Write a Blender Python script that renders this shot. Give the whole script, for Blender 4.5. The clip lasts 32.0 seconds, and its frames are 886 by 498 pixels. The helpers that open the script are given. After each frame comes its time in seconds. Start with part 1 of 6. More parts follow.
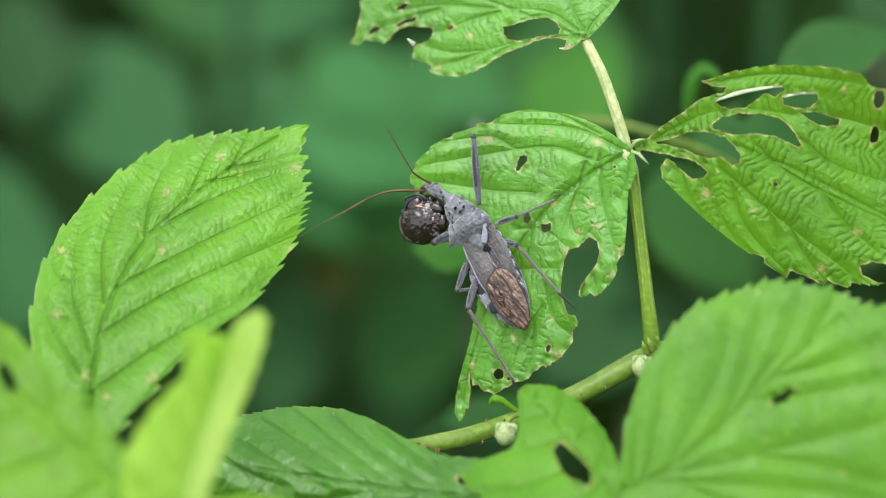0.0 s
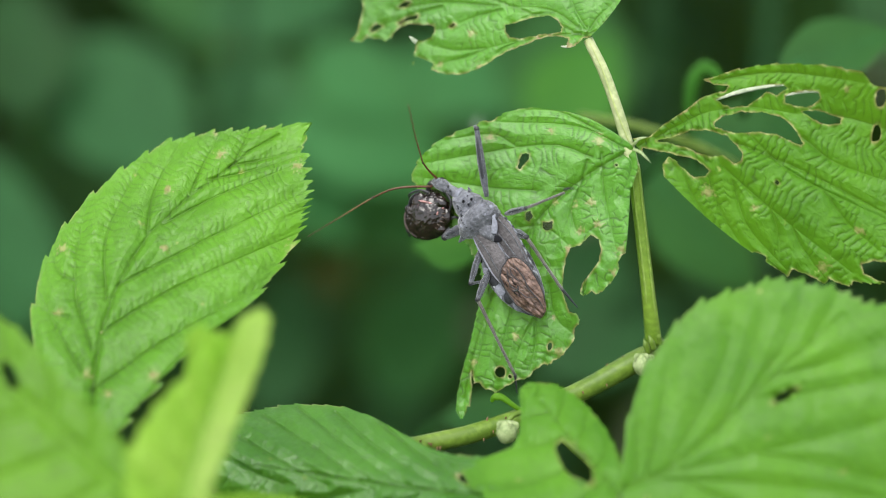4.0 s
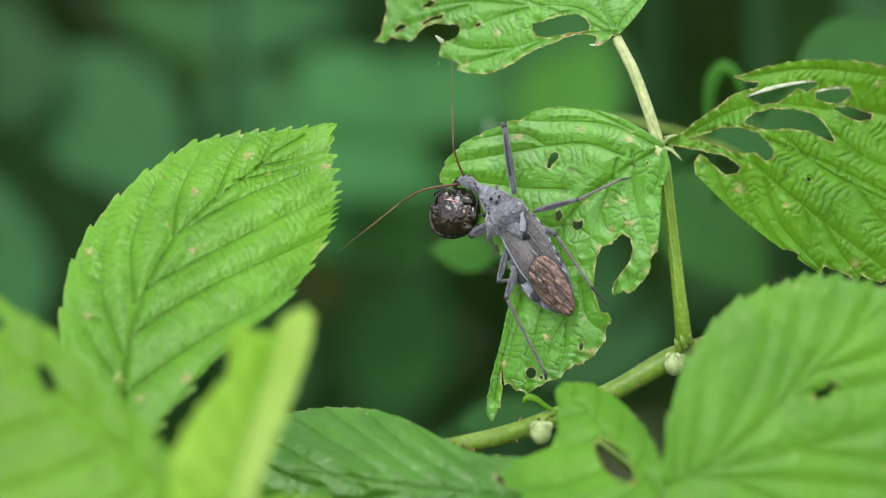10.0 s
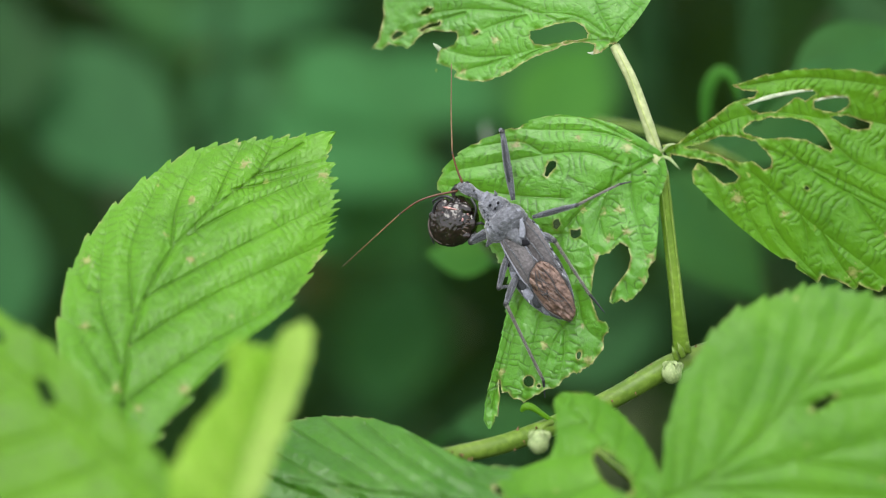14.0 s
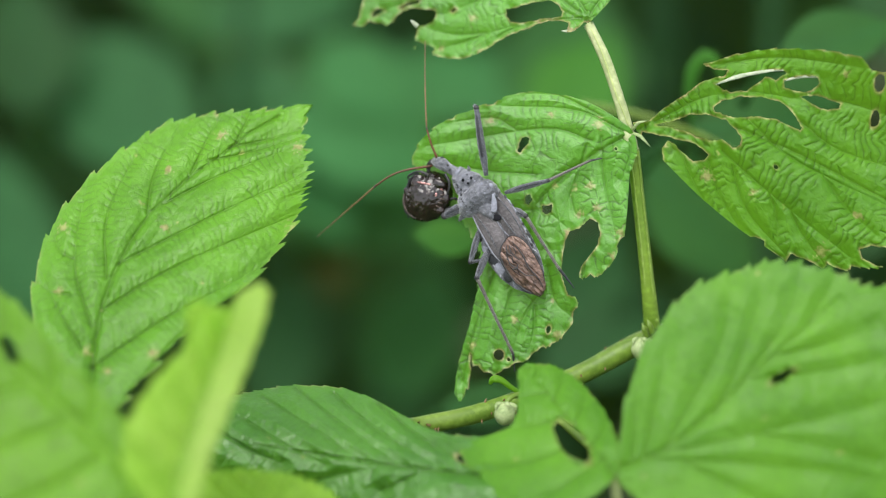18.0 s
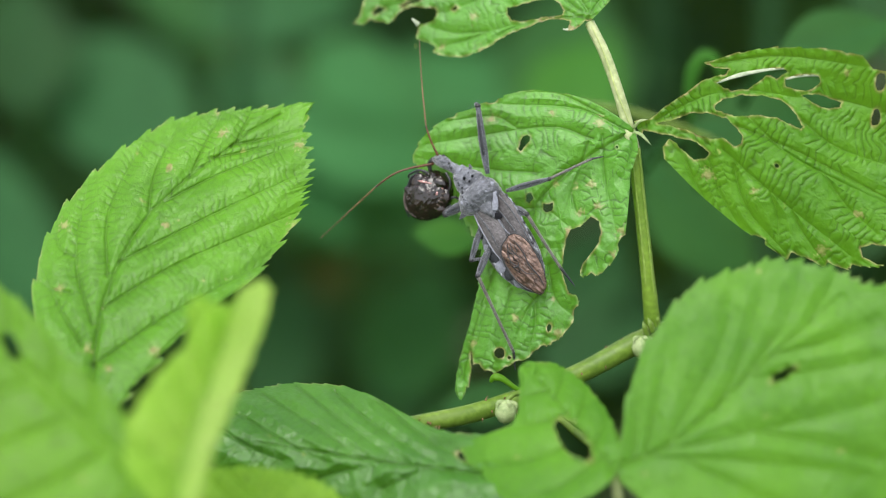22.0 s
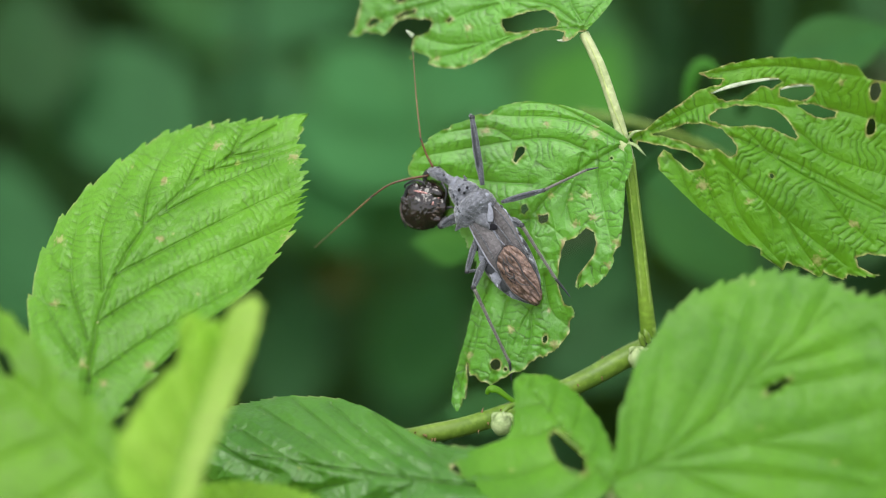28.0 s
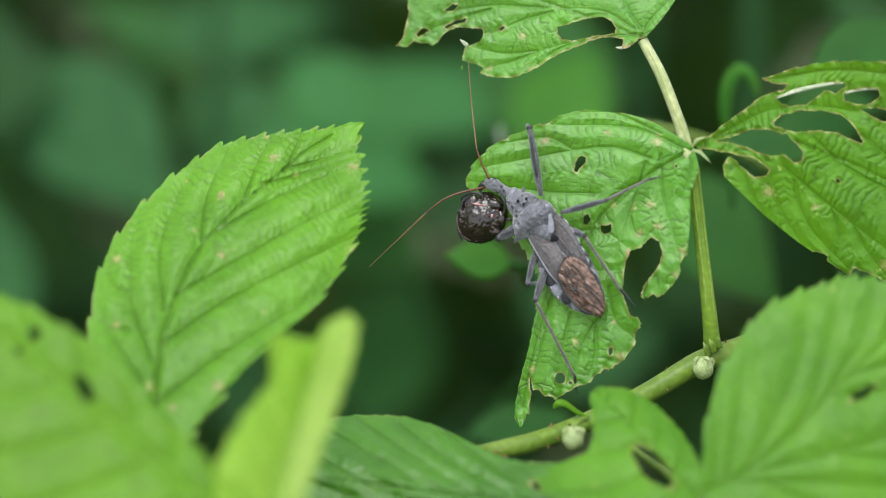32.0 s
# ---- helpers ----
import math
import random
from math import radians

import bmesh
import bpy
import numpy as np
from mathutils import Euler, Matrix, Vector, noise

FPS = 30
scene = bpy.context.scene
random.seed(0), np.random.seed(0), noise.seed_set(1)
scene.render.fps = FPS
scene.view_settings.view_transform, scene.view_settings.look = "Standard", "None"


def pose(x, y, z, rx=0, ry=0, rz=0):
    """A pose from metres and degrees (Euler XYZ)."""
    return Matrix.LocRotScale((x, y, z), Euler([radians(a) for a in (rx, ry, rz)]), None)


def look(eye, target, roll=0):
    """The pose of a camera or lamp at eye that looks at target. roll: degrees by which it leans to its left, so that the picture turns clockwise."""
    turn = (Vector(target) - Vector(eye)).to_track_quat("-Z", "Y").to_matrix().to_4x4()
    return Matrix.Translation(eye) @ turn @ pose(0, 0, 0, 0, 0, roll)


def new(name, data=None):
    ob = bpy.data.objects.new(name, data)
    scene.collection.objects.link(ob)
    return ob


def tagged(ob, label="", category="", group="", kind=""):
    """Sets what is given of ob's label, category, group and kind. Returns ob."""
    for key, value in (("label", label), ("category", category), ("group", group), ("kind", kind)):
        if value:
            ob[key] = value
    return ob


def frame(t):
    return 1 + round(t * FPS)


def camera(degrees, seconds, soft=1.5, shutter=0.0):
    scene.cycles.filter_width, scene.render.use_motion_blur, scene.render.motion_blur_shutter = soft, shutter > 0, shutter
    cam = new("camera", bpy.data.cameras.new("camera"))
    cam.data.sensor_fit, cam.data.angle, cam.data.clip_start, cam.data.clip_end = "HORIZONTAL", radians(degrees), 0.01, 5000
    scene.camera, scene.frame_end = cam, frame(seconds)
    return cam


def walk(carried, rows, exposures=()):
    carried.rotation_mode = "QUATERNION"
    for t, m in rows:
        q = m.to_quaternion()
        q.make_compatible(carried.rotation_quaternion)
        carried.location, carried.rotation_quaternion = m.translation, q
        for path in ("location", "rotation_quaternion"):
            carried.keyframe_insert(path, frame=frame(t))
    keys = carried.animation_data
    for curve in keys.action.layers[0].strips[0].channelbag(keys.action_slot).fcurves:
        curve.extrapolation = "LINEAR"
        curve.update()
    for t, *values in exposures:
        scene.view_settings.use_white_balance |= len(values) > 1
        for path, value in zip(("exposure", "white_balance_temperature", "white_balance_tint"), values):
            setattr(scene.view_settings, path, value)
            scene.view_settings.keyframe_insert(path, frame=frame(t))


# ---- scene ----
cam = camera(20, 32.0, soft=1.1)
cam.data.dof.use_dof = True
cam.data.dof.focus_distance = 0.462
cam.data.dof.aperture_fstop = 5.0

# The plant's own frame: x across, y up, z towards the viewer, in millimetres; it leans back by 20 degrees.
PLANT = pose(0, 0, 0.9, 70)
MM = 0.001
PATH = [
    (0.0, 6.17, 0.35, 460.46, 0.029, 0.471, 0.030), (0.5, 5.17, 0.66, 460.69, -0.011, 0.370, 0.042), (1.0, 7.38, -0.04, 460.30, 0.057, 0.591, 0.038),
    (1.5, 6.11, 0.93, 460.79, -0.064, 0.468, 0.070), (2.0, 3.98, 1.17, 460.29, -0.083, 0.241, 0.074), (2.5, 5.94, 0.97, 460.93, -0.075, 0.460, 0.074),
    (3.0, 5.90, 2.37, 460.79, -0.224, 0.479, 0.098), (3.5, 4.47, 1.77, 460.59, -0.147, 0.311, 0.067), (5.5, 6.90, -0.53, 461.55, -0.042, 0.542, 0.374),
    (6.0, 0.55, -0.41, 460.28, 0.038, -0.069, 0.116), (6.5, 7.36, 0.89, 461.61, -0.157, 0.631, 0.188), (7.0, 7.83, -1.61, 461.79, 0.060, 0.669, 0.379),
    (7.5, -1.94, -0.10, 459.26, 0.020, -0.253, 0.034), (8.0, -3.87, 2.31, 458.72, -0.182, -0.428, -0.117), (8.5, -2.43, -0.90, 459.75, 0.051, -0.294, 0.163),
    (9.0, -6.42, -0.16, 458.26, 0.052, -0.707, -0.081), (9.5, 0.89, -10.30, 460.57, 0.897, -0.007, 0.526), (10.0, -12.85, -3.54, 456.74, 0.489, -1.173, -0.421),
    (10.5, 4.99, 2.10, 461.45, -0.278, 0.438, 0.256), (11.0, -9.00, 7.42, 458.40, -0.589, -0.882, -0.521), (11.5, -18.28, 5.03, 455.10, -0.263, -1.820, -0.603),
    (12.0, -7.43, 4.90, 457.51, -0.449, -0.696, 0.060), (12.5, 2.68, 2.10, 460.28, -0.193, 0.242, -0.045), (13.0, 0.00, 0.00, 460.00, -0.000, -0.000, -0.000),
    (13.5, -15.70, 3.30, 455.57, -0.137, -1.576, -0.433), (15.5, -11.12, -1.90, 458.23, 0.225, -1.081, -0.240), (16.0, -21.22, -5.56, 455.55, 0.644, -2.040, -0.304),
    (16.5, -7.59, -4.12, 458.77, 0.455, -0.746, -0.102), (17.0, -7.94, -1.47, 458.98, 0.099, -0.767, 0.204), (17.5, 4.22, -4.24, 461.49, 0.253, 0.308, 0.495),
    (18.0, 6.01, -7.10, 462.13, 0.507, 0.472, 0.512), (18.5, 3.81, -4.55, 461.41, 0.409, 0.299, 0.081), (19.0, 4.83, 0.42, 461.09, -0.126, 0.383, 0.325),
    (19.5, 4.21, -6.90, 461.75, 0.512, 0.272, 0.552), (20.0, 5.08, -9.96, 462.42, 0.752, 0.377, 0.532), (20.5, -3.65, -6.38, 460.63, 0.536, -0.398, 0.103),
    (21.0, -1.02, -4.90, 460.14, 0.394, -0.207, 0.210), (21.5, 11.55, -7.47, 462.85, 0.560, 0.989, 0.654), (22.0, 4.43, -8.48, 462.21, 0.633, 0.294, 0.595),
    (22.5, -3.91, -13.32, 460.18, 1.145, -0.465, 0.323), (23.0, -8.44, -4.66, 458.43, 0.324, -0.929, 0.376), (23.5, 6.76, -0.96, 460.85, -0.017, 0.568, 0.329),
    (24.0, 5.07, -1.02, 461.20, -0.002, 0.391, 0.275), (24.5, 10.35, -1.03, 462.02, 0.038, 0.893, 0.339), (25.0, 3.88, -4.16, 461.55, 0.314, 0.267, 0.272),
    (25.5, 7.75, -10.65, 462.86, 0.781, 0.647, 0.670), (27.5, 2.38, -11.23, 461.50, 0.995, 0.167, 0.350), (28.0, 10.26, -4.37, 462.15, 0.401, 0.914, 0.266),
    (28.5, 1.75, 1.20, 460.07, -0.065, 0.154, 0.099), (29.0, -3.80, 2.53, 458.85, -0.173, -0.385, -0.064), (29.5, 9.85, -0.97, 461.92, 0.106, 0.915, 0.232),
    (30.0, -5.30, 1.10, 458.49, 0.044, -0.525, -0.246), (30.5, 2.70, 0.04, 460.82, 0.002, 0.221, 0.109), (31.0, -12.22, -2.27, 458.48, 0.314, -1.157, -0.306),
    (31.5, -14.15, 1.73, 457.25, 0.056, -1.274, -0.560), (32.0, -31.41, -3.89, 452.62, 0.706, -2.871, -0.956),
]
walk(cam, [(t, PLANT @ pose(x * MM, y * MM, z * MM, a, b, c)) for t, x, y, z, a, b, c in PATH],
     exposures=[(0.0, 1.27), (0.5, 1.21), (1.0, 1.15), (1.5, 1.11), (2.0, 1.09), (25.0, 1.07), (32.0, 1.03)])

# ---- light: a bright overcast sky ----
world = bpy.data.worlds.new("overcast_sky")
scene.world = world
world.use_nodes = True
wn = world.node_tree.nodes
sky = wn.new("ShaderNodeTexSky")
sky.sky_type, sky.sun_disc, sky.sun_elevation, sky.sun_rotation = "NISHITA", False, radians(62), radians(200)
grey = wn.new("ShaderNodeHueSaturation")
grey.inputs["Saturation"].default_value = 0.2
world.node_tree.links.new(sky.outputs[0], grey.inputs["Color"])
world.node_tree.links.new(grey.outputs[0], wn["Background"].inputs[0])
wn["Background"].inputs[1].default_value = 0.15
sun_data = bpy.data.lights.new("sun", "SUN")
sun_data.energy, sun_data.angle, sun_data.color = 1.5, radians(40), (1.0, 0.97, 0.9)
sun = new("sun", sun_data)
sun.matrix_world = look((-0.6, -1.2, 3.5), (0, 0, 0.9))
scene.view_settings.exposure = 1.15


# ---- materials ----
def nodes_of(name):
    m = bpy.data.materials.new(name)
    m.use_nodes = True
    return m, m.node_tree.nodes, m.node_tree.links, m.node_tree.nodes["Principled BSDF"]


def mixed(nt, ln, fac, a, b, mode="MIX"):
    n = nt.new("ShaderNodeMix")
    n.data_type, n.blend_type = "RGBA", mode
    for sock, v in ((n.inputs[0], fac), (n.inputs[6], a), (n.inputs[7], b)):
        if isinstance(v, bpy.types.NodeSocket):
            ln.new(v, sock)
        else:
            sock.default_value = v if isinstance(v, float) else (*v, 1)
    return n.outputs[2]


def grain(nt, ln, scale, detail=4.0, kind="ShaderNodeTexNoise"):
    co = nt.new("ShaderNodeTexCoord")
    n = nt.new(kind)
    n.inputs["Scale"].default_value = scale
    if kind == "ShaderNodeTexNoise":
        n.inputs["Detail"].default_value = detail
    ln.new(co.outputs["Object"], n.inputs["Vector"])
    return n


def ramp(nt, ln, src, lo, hi):
    n = nt.new("ShaderNodeMapRange")
    n.inputs["From Min"].default_value, n.inputs["From Max"].default_value = lo, hi
    ln.new(src, n.inputs["Value"])
    return n.outputs[0]


def bumped(nt, ln, bsdf, src, strength, distance):
    b = nt.new("ShaderNodeBump")
    b.inputs["Strength"].default_value, b.inputs["Distance"].default_value = strength, distance
    ln.new(src, b.inputs["Height"])
    old = bsdf.inputs["Normal"]
    if old.is_linked:
        ln.new(old.links[0].from_socket, b.inputs["Normal"])
    ln.new(b.outputs[0], old)
    return b.outputs[0]


def leaf_material(name, deep, fresh, vein, rough=0.42, glow=0.32, detailed=True, gloss=0.5):
    """A thin leaf: glossy cuticle over green tissue that lets some light through."""
    m, nt, ln, bs = nodes_of(name)
    big = ramp(nt, ln, grain(nt, ln, 60.0, 3.0).outputs[0], 0.35, 0.68)
    colour = mixed(nt, ln, big, deep, fresh)
    if detailed:
        fine = ramp(nt, ln, grain(nt, ln, 900.0, 3.0).outputs[0], 0.3, 0.75)
        colour = mixed(nt, ln, mixed(nt, ln, 0.35, (0.0, 0.0, 0.0), fine), colour, tuple(c * 1.35 for c in fresh))
        va = nt.new("ShaderNodeAttribute")
        va.attribute_name = "vein"
        colour = mixed(nt, ln, va.outputs["Fac"], colour, vein)
        # Fine veins get a deeper green, with groove shade put into the colour.
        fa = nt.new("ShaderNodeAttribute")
        fa.attribute_name = "fine_vein_shade"
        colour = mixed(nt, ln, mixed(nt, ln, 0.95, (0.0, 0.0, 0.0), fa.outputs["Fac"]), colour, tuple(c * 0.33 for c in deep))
        ea = nt.new("ShaderNodeAttribute")
        ea.attribute_name = "scar"
        spots = ramp(nt, ln, grain(nt, ln, 330.0, 2.0).outputs[0], 0.735, 0.78)
        colour = mixed(nt, ln, mixed(nt, ln, 0.5, (0.0, 0.0, 0.0), spots), colour, (0.42, 0.40, 0.13))
        rimmed = mixed(nt, ln, ramp(nt, ln, grain(nt, ln, 700.0, 2.0).outputs[0], 0.4, 0.62), (0.44, 0.43, 0.17), (0.30, 0.21, 0.10))
        colour = mixed(nt, ln, ea.outputs["Fac"], colour, rimmed)
    ln.new(colour, bs.inputs["Base Color"])
    bs.inputs["Roughness"].default_value = rough
    bs.inputs["Specular IOR Level"].default_value = gloss
    if detailed:
        vor = grain(nt, ln, 850.0, kind="ShaderNodeTexVoronoi")
        vor.feature = "DISTANCE_TO_EDGE"
        bumped(nt, ln, bs, ramp(nt, ln, vor.outputs["Distance"], 0.0, 0.16), 0.38, 0.0001)
        bumped(nt, ln, bs, grain(nt, ln, 3600.0, 2.0).outputs[0], 0.3, 0.00006)
        rr = ramp(nt, ln, grain(nt, ln, 300.0, 3.0).outputs[0], 0.2, 0.8)
        mr = nt.new("ShaderNodeMapRange")
        mr.inputs["To Min"].default_value, mr.inputs["To Max"].default_value = rough - 0.1, rough + 0.15
        ln.new(rr, mr.inputs["Value"])
        ln.new(mr.outputs[0], bs.inputs["Roughness"])
    tr = nt.new("ShaderNodeBsdfTranslucent")
    ln.new(mixed(nt, ln, 0.6, colour, (0.30, 0.52, 0.03)), tr.inputs["Color"])
    mix = nt.new("ShaderNodeMixShader")
    mix.inputs[0].default_value = glow
    ln.new(bs.outputs[0], mix.inputs[1])
    ln.new(tr.outputs[0], mix.inputs[2])
    ln.new(mix.outputs[0], nt["Material Output"].inputs[0])
    return m


def skin(name, a, b, scale, rough, bump=0.3, dist=0.0002, metal=0.0, coat=0.0, sheen=0.0, fine=None):
    m, nt, ln, bs = nodes_of(name)
    colour = mixed(nt, ln, ramp(nt, ln, grain(nt, ln, scale, 4.0).outputs[0], 0.32, 0.68), a, b)
    f = grain(nt, ln, fine or scale * 6, 3.0)
    colour = mixed(nt, ln, mixed(nt, ln, 0.5, (0.0, 0.0, 0.0), ramp(nt, ln, f.outputs[0], 0.45, 0.75)), colour, tuple(min(1, c * 1.7 + 0.01) for c in b))
    ln.new(colour, bs.inputs["Base Color"])
    bs.inputs["Roughness"].default_value, bs.inputs["Metallic"].default_value = rough, metal
    bs.inputs["Coat Weight"].default_value, bs.inputs["Sheen Weight"].default_value = coat, sheen
    bs.inputs["Coat Roughness"].default_value = 0.12
    if bump:
        bumped(nt, ln, bs, f.outputs[0], bump, dist)
    return m


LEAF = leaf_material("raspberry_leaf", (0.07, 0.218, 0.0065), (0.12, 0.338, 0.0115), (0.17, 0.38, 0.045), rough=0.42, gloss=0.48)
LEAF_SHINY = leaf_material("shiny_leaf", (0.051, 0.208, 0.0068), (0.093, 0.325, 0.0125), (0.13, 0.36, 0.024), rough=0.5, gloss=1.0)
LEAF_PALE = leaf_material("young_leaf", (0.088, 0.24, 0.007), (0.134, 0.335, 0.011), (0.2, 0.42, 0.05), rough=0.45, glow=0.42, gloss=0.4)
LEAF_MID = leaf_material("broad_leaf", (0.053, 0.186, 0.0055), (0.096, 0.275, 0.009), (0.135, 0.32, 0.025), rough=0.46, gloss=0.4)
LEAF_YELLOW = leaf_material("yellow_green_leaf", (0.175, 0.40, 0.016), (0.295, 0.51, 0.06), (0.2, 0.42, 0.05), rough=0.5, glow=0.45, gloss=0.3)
# Yellowish young leaf, paler still to carry the light on its upturned half.
LEAF_EDGE = leaf_material("lit_yellow_leaf", (0.24, 0.43, 0.035), (0.36, 0.53, 0.11), (0.2, 0.42, 0.05), rough=0.5, glow=0.45, gloss=0.4)
# Leaf green darkened so that the long leaflet's shade sits in the colour.
LEAF_DEEP = leaf_material("shade_toned_leaf", (0.037, 0.152, 0.0085), (0.072, 0.235, 0.015), (0.12, 0.29, 0.05), rough=0.42, gloss=0.75)
# Bush leaf tones: y holds brighter light and d shade within the colour itself.
FAR = dict(
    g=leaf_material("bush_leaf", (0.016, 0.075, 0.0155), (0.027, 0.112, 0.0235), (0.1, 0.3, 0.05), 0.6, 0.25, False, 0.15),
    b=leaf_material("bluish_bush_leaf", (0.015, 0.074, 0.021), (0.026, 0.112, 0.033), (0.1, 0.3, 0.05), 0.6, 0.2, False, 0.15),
    y=leaf_material("light_toned_bush_leaf", (0.031, 0.134, 0.015), (0.052, 0.19, 0.021), (0.1, 0.3, 0.05), 0.6, 0.3, False, 0.15),
    d=leaf_material("shade_toned_bush_leaf", (0.009, 0.04, 0.01), (0.0155, 0.068, 0.017), (0.1, 0.3, 0.05), 0.6, 0.2, False, 0.15),
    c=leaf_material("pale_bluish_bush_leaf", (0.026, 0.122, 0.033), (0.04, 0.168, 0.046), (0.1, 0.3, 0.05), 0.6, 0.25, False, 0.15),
    w=leaf_material("withered_leaf", (0.045, 0.045, 0.01), (0.075, 0.07, 0.018), (0.1, 0.3, 0.05), 0.7, 0.2, False, 0.1),
    # Near-black green: the thicket's deep shade is put into the leaf colour.
    t=leaf_material("shade_dark_thicket_leaf", (0.0045, 0.02, 0.005), (0.0105, 0.041, 0.0105), (0.1, 0.3, 0.05), 0.7, 0.2, False, 0.1))
STALK = skin("leaf_stalk", (0.25, 0.31, 0.12), (0.36, 0.4, 0.2), 150, 0.5, 0.2, 0.0001)
STALK_LINE = skin("stalk_line", (0.27, 0.34, 0.10), (0.36, 0.42, 0.15), 150, 0.5, 0.2, 0.0001)
CANE = skin("green_cane", (0.08, 0.155, 0.013), (0.135, 0.215, 0.024), 120, 0.45, 0.25, 0.0002)
RIDGE = skin("stalk_ridge", (0.14, 0.24, 0.03), (0.21, 0.31, 0.06), 150, 0.5)
STEM = skin("leaf_stem", (0.1, 0.195, 0.014), (0.165, 0.27, 0.028), 130, 0.45, 0.2, 0.0001)
WITHERED = skin("withered_tip", (0.07, 0.11, 0.07), (0.13, 0.16, 0.12), 200, 0.8)
PRICKLE = skin("prickle", (0.10, 0.05, 0.02), (0.2, 0.12, 0.05), 900, 0.5)
TORN = skin("torn_leaf_edge", (0.24, 0.3, 0.19), (0.38, 0.42, 0.3), 400, 0.6)
BUD = skin("flower_bud", (0.17, 0.25, 0.08), (0.32, 0.39, 0.19), 500, 0.6, 0.4, 0.0002)
GREY = skin("grey_downy_shell", (0.02, 0.022, 0.028), (0.145, 0.153, 0.182), 330, 0.62, 1.0, 0.0005, sheen=0.5, fine=1400)
DARK = skin("dark_shell", (0.010, 0.010, 0.012), (0.03, 0.03, 0.034), 700, 0.45, 0.4, 0.0001)
WING = skin("leathery_wing", (0.03, 0.026, 0.027), (0.1, 0.09, 0.096), 330, 0.5, 0.7, 0.0003, sheen=0.2, fine=2200)
MEMBRANE = skin("coppery_membrane", (0.03, 0.017, 0.013), (0.18, 0.112, 0.088), 900, 0.28, 0.6, 0.0003, metal=0.2, fine=2600)
PALE = skin("pale_margin", (0.25, 0.265, 0.31), (0.4, 0.415, 0.46), 800, 0.6, 0.5, 0.0002)
LILAC = skin("lilac_grey_margin", (0.13, 0.136, 0.17), (0.22, 0.23, 0.28), 420, 0.6, 0.3, 0.0001, sheen=0.2)
LEG = skin("slate_leg", (0.022, 0.025, 0.032), (0.075, 0.082, 0.1), 600, 0.5, 0.9, 0.0003, sheen=0.4, fine=2200)
SHIN = skin("brown_shin", (0.055, 0.05, 0.045), (0.12, 0.11, 0.095), 700, 0.5, 0.5, 0.0001, sheen=0.3)
FEELER = skin("rusty_feeler", (0.05, 0.017, 0.007), (0.13, 0.045, 0.016), 300, 0.35, 0.2, 0.0001)
FEELER_TIP = skin("tawny_feeler_tip", (0.10, 0.055, 0.022), (0.19, 0.11, 0.048), 300, 0.45, 0.2, 0.0001)
PREY = skin("glossy_dark_shell", (0.002, 0.0015, 0.0015), (0.016, 0.008, 0.006), 520, 0.14, 0.55, 0.0005, coat=0.3, fine=800)
GLINT = skin("pink_glint", (0.1, 0.04, 0.035), (0.42, 0.22, 0.21), 1100, 0.25, 0.5, 0.0002, metal=0.6, coat=0.6)
PIT = skin("matt_black", (0.004, 0.004, 0.005), (0.012, 0.012, 0.015), 900, 0.95)
PIT.node_tree.nodes["Principled BSDF"].inputs["Specular IOR Level"].default_value = 0.12
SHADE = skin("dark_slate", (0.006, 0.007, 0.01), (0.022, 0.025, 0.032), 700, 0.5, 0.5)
BARS = skin("dull_brown_bar", (0.03, 0.02, 0.016), (0.1, 0.075, 0.06), 900, 0.35)
DOWN = skin("pale_down", (0.2, 0.205, 0.225), (0.38, 0.385, 0.41), 900, 0.6, 0.0)
SOIL = skin("leaf_litter_ground", (0.02, 0.03, 0.008), (0.05, 0.07, 0.02), 6, 0.9, 0.6, 0.02)


# ---- mesh tools, millimetres in the thing's space ----
def thing(name, m, label, category, group="", kind=""):
    ob = new(name)
    ob.empty_display_size = 0.01
    ob.matrix_world = m
    return tagged(ob, label, category, group, kind)


def part(name, shape, material, parent, label="", attrs=None, at=None, smooth=True):
    """One mesh part from (vertices in mm, faces)."""
    verts, faces = shape
    me = bpy.data.meshes.new(name)
    me.from_pydata((np.asarray(verts, float) * MM).tolist(), [], [tuple(int(i) for i in f) for f in faces])
    me.polygons.foreach_set("use_smooth", [smooth] * len(me.polygons))
    for key, values in (attrs or {}).items():
        me.attributes.new(key, "FLOAT", "POINT").data.foreach_set("value", np.asarray(values, np.float32))
    me.materials.append(material)
    me.update()
    ob = new(name, me)
    if parent is not None:
        ob.parent = parent
    if at is not None:
        ob.matrix_basis = at
    if label:
        tagged(ob, label)
    return ob


def spline(points, n):
    """A smooth line of n points through the given ones."""
    p = np.asarray(points, float)
    if len(p) == 2:
        return p[0] + (p[1] - p[0]) * np.linspace(0, 1, n)[:, None]
    q = np.vstack([2 * p[0] - p[1], p, 2 * p[-1] - p[-2]])
    t = np.linspace(0, len(p) - 1, n)
    i = np.minimum(t.astype(int), len(p) - 2)
    f = (t - i)[:, None]
    a, b, c, d = q[i], q[i + 1], q[i + 2], q[i + 3]
    return 0.5 * (2 * b + (c - a) * f + (2 * a - 5 * b + 4 * c - d) * f ** 2 + (3 * b - a - 3 * c + d) * f ** 3)


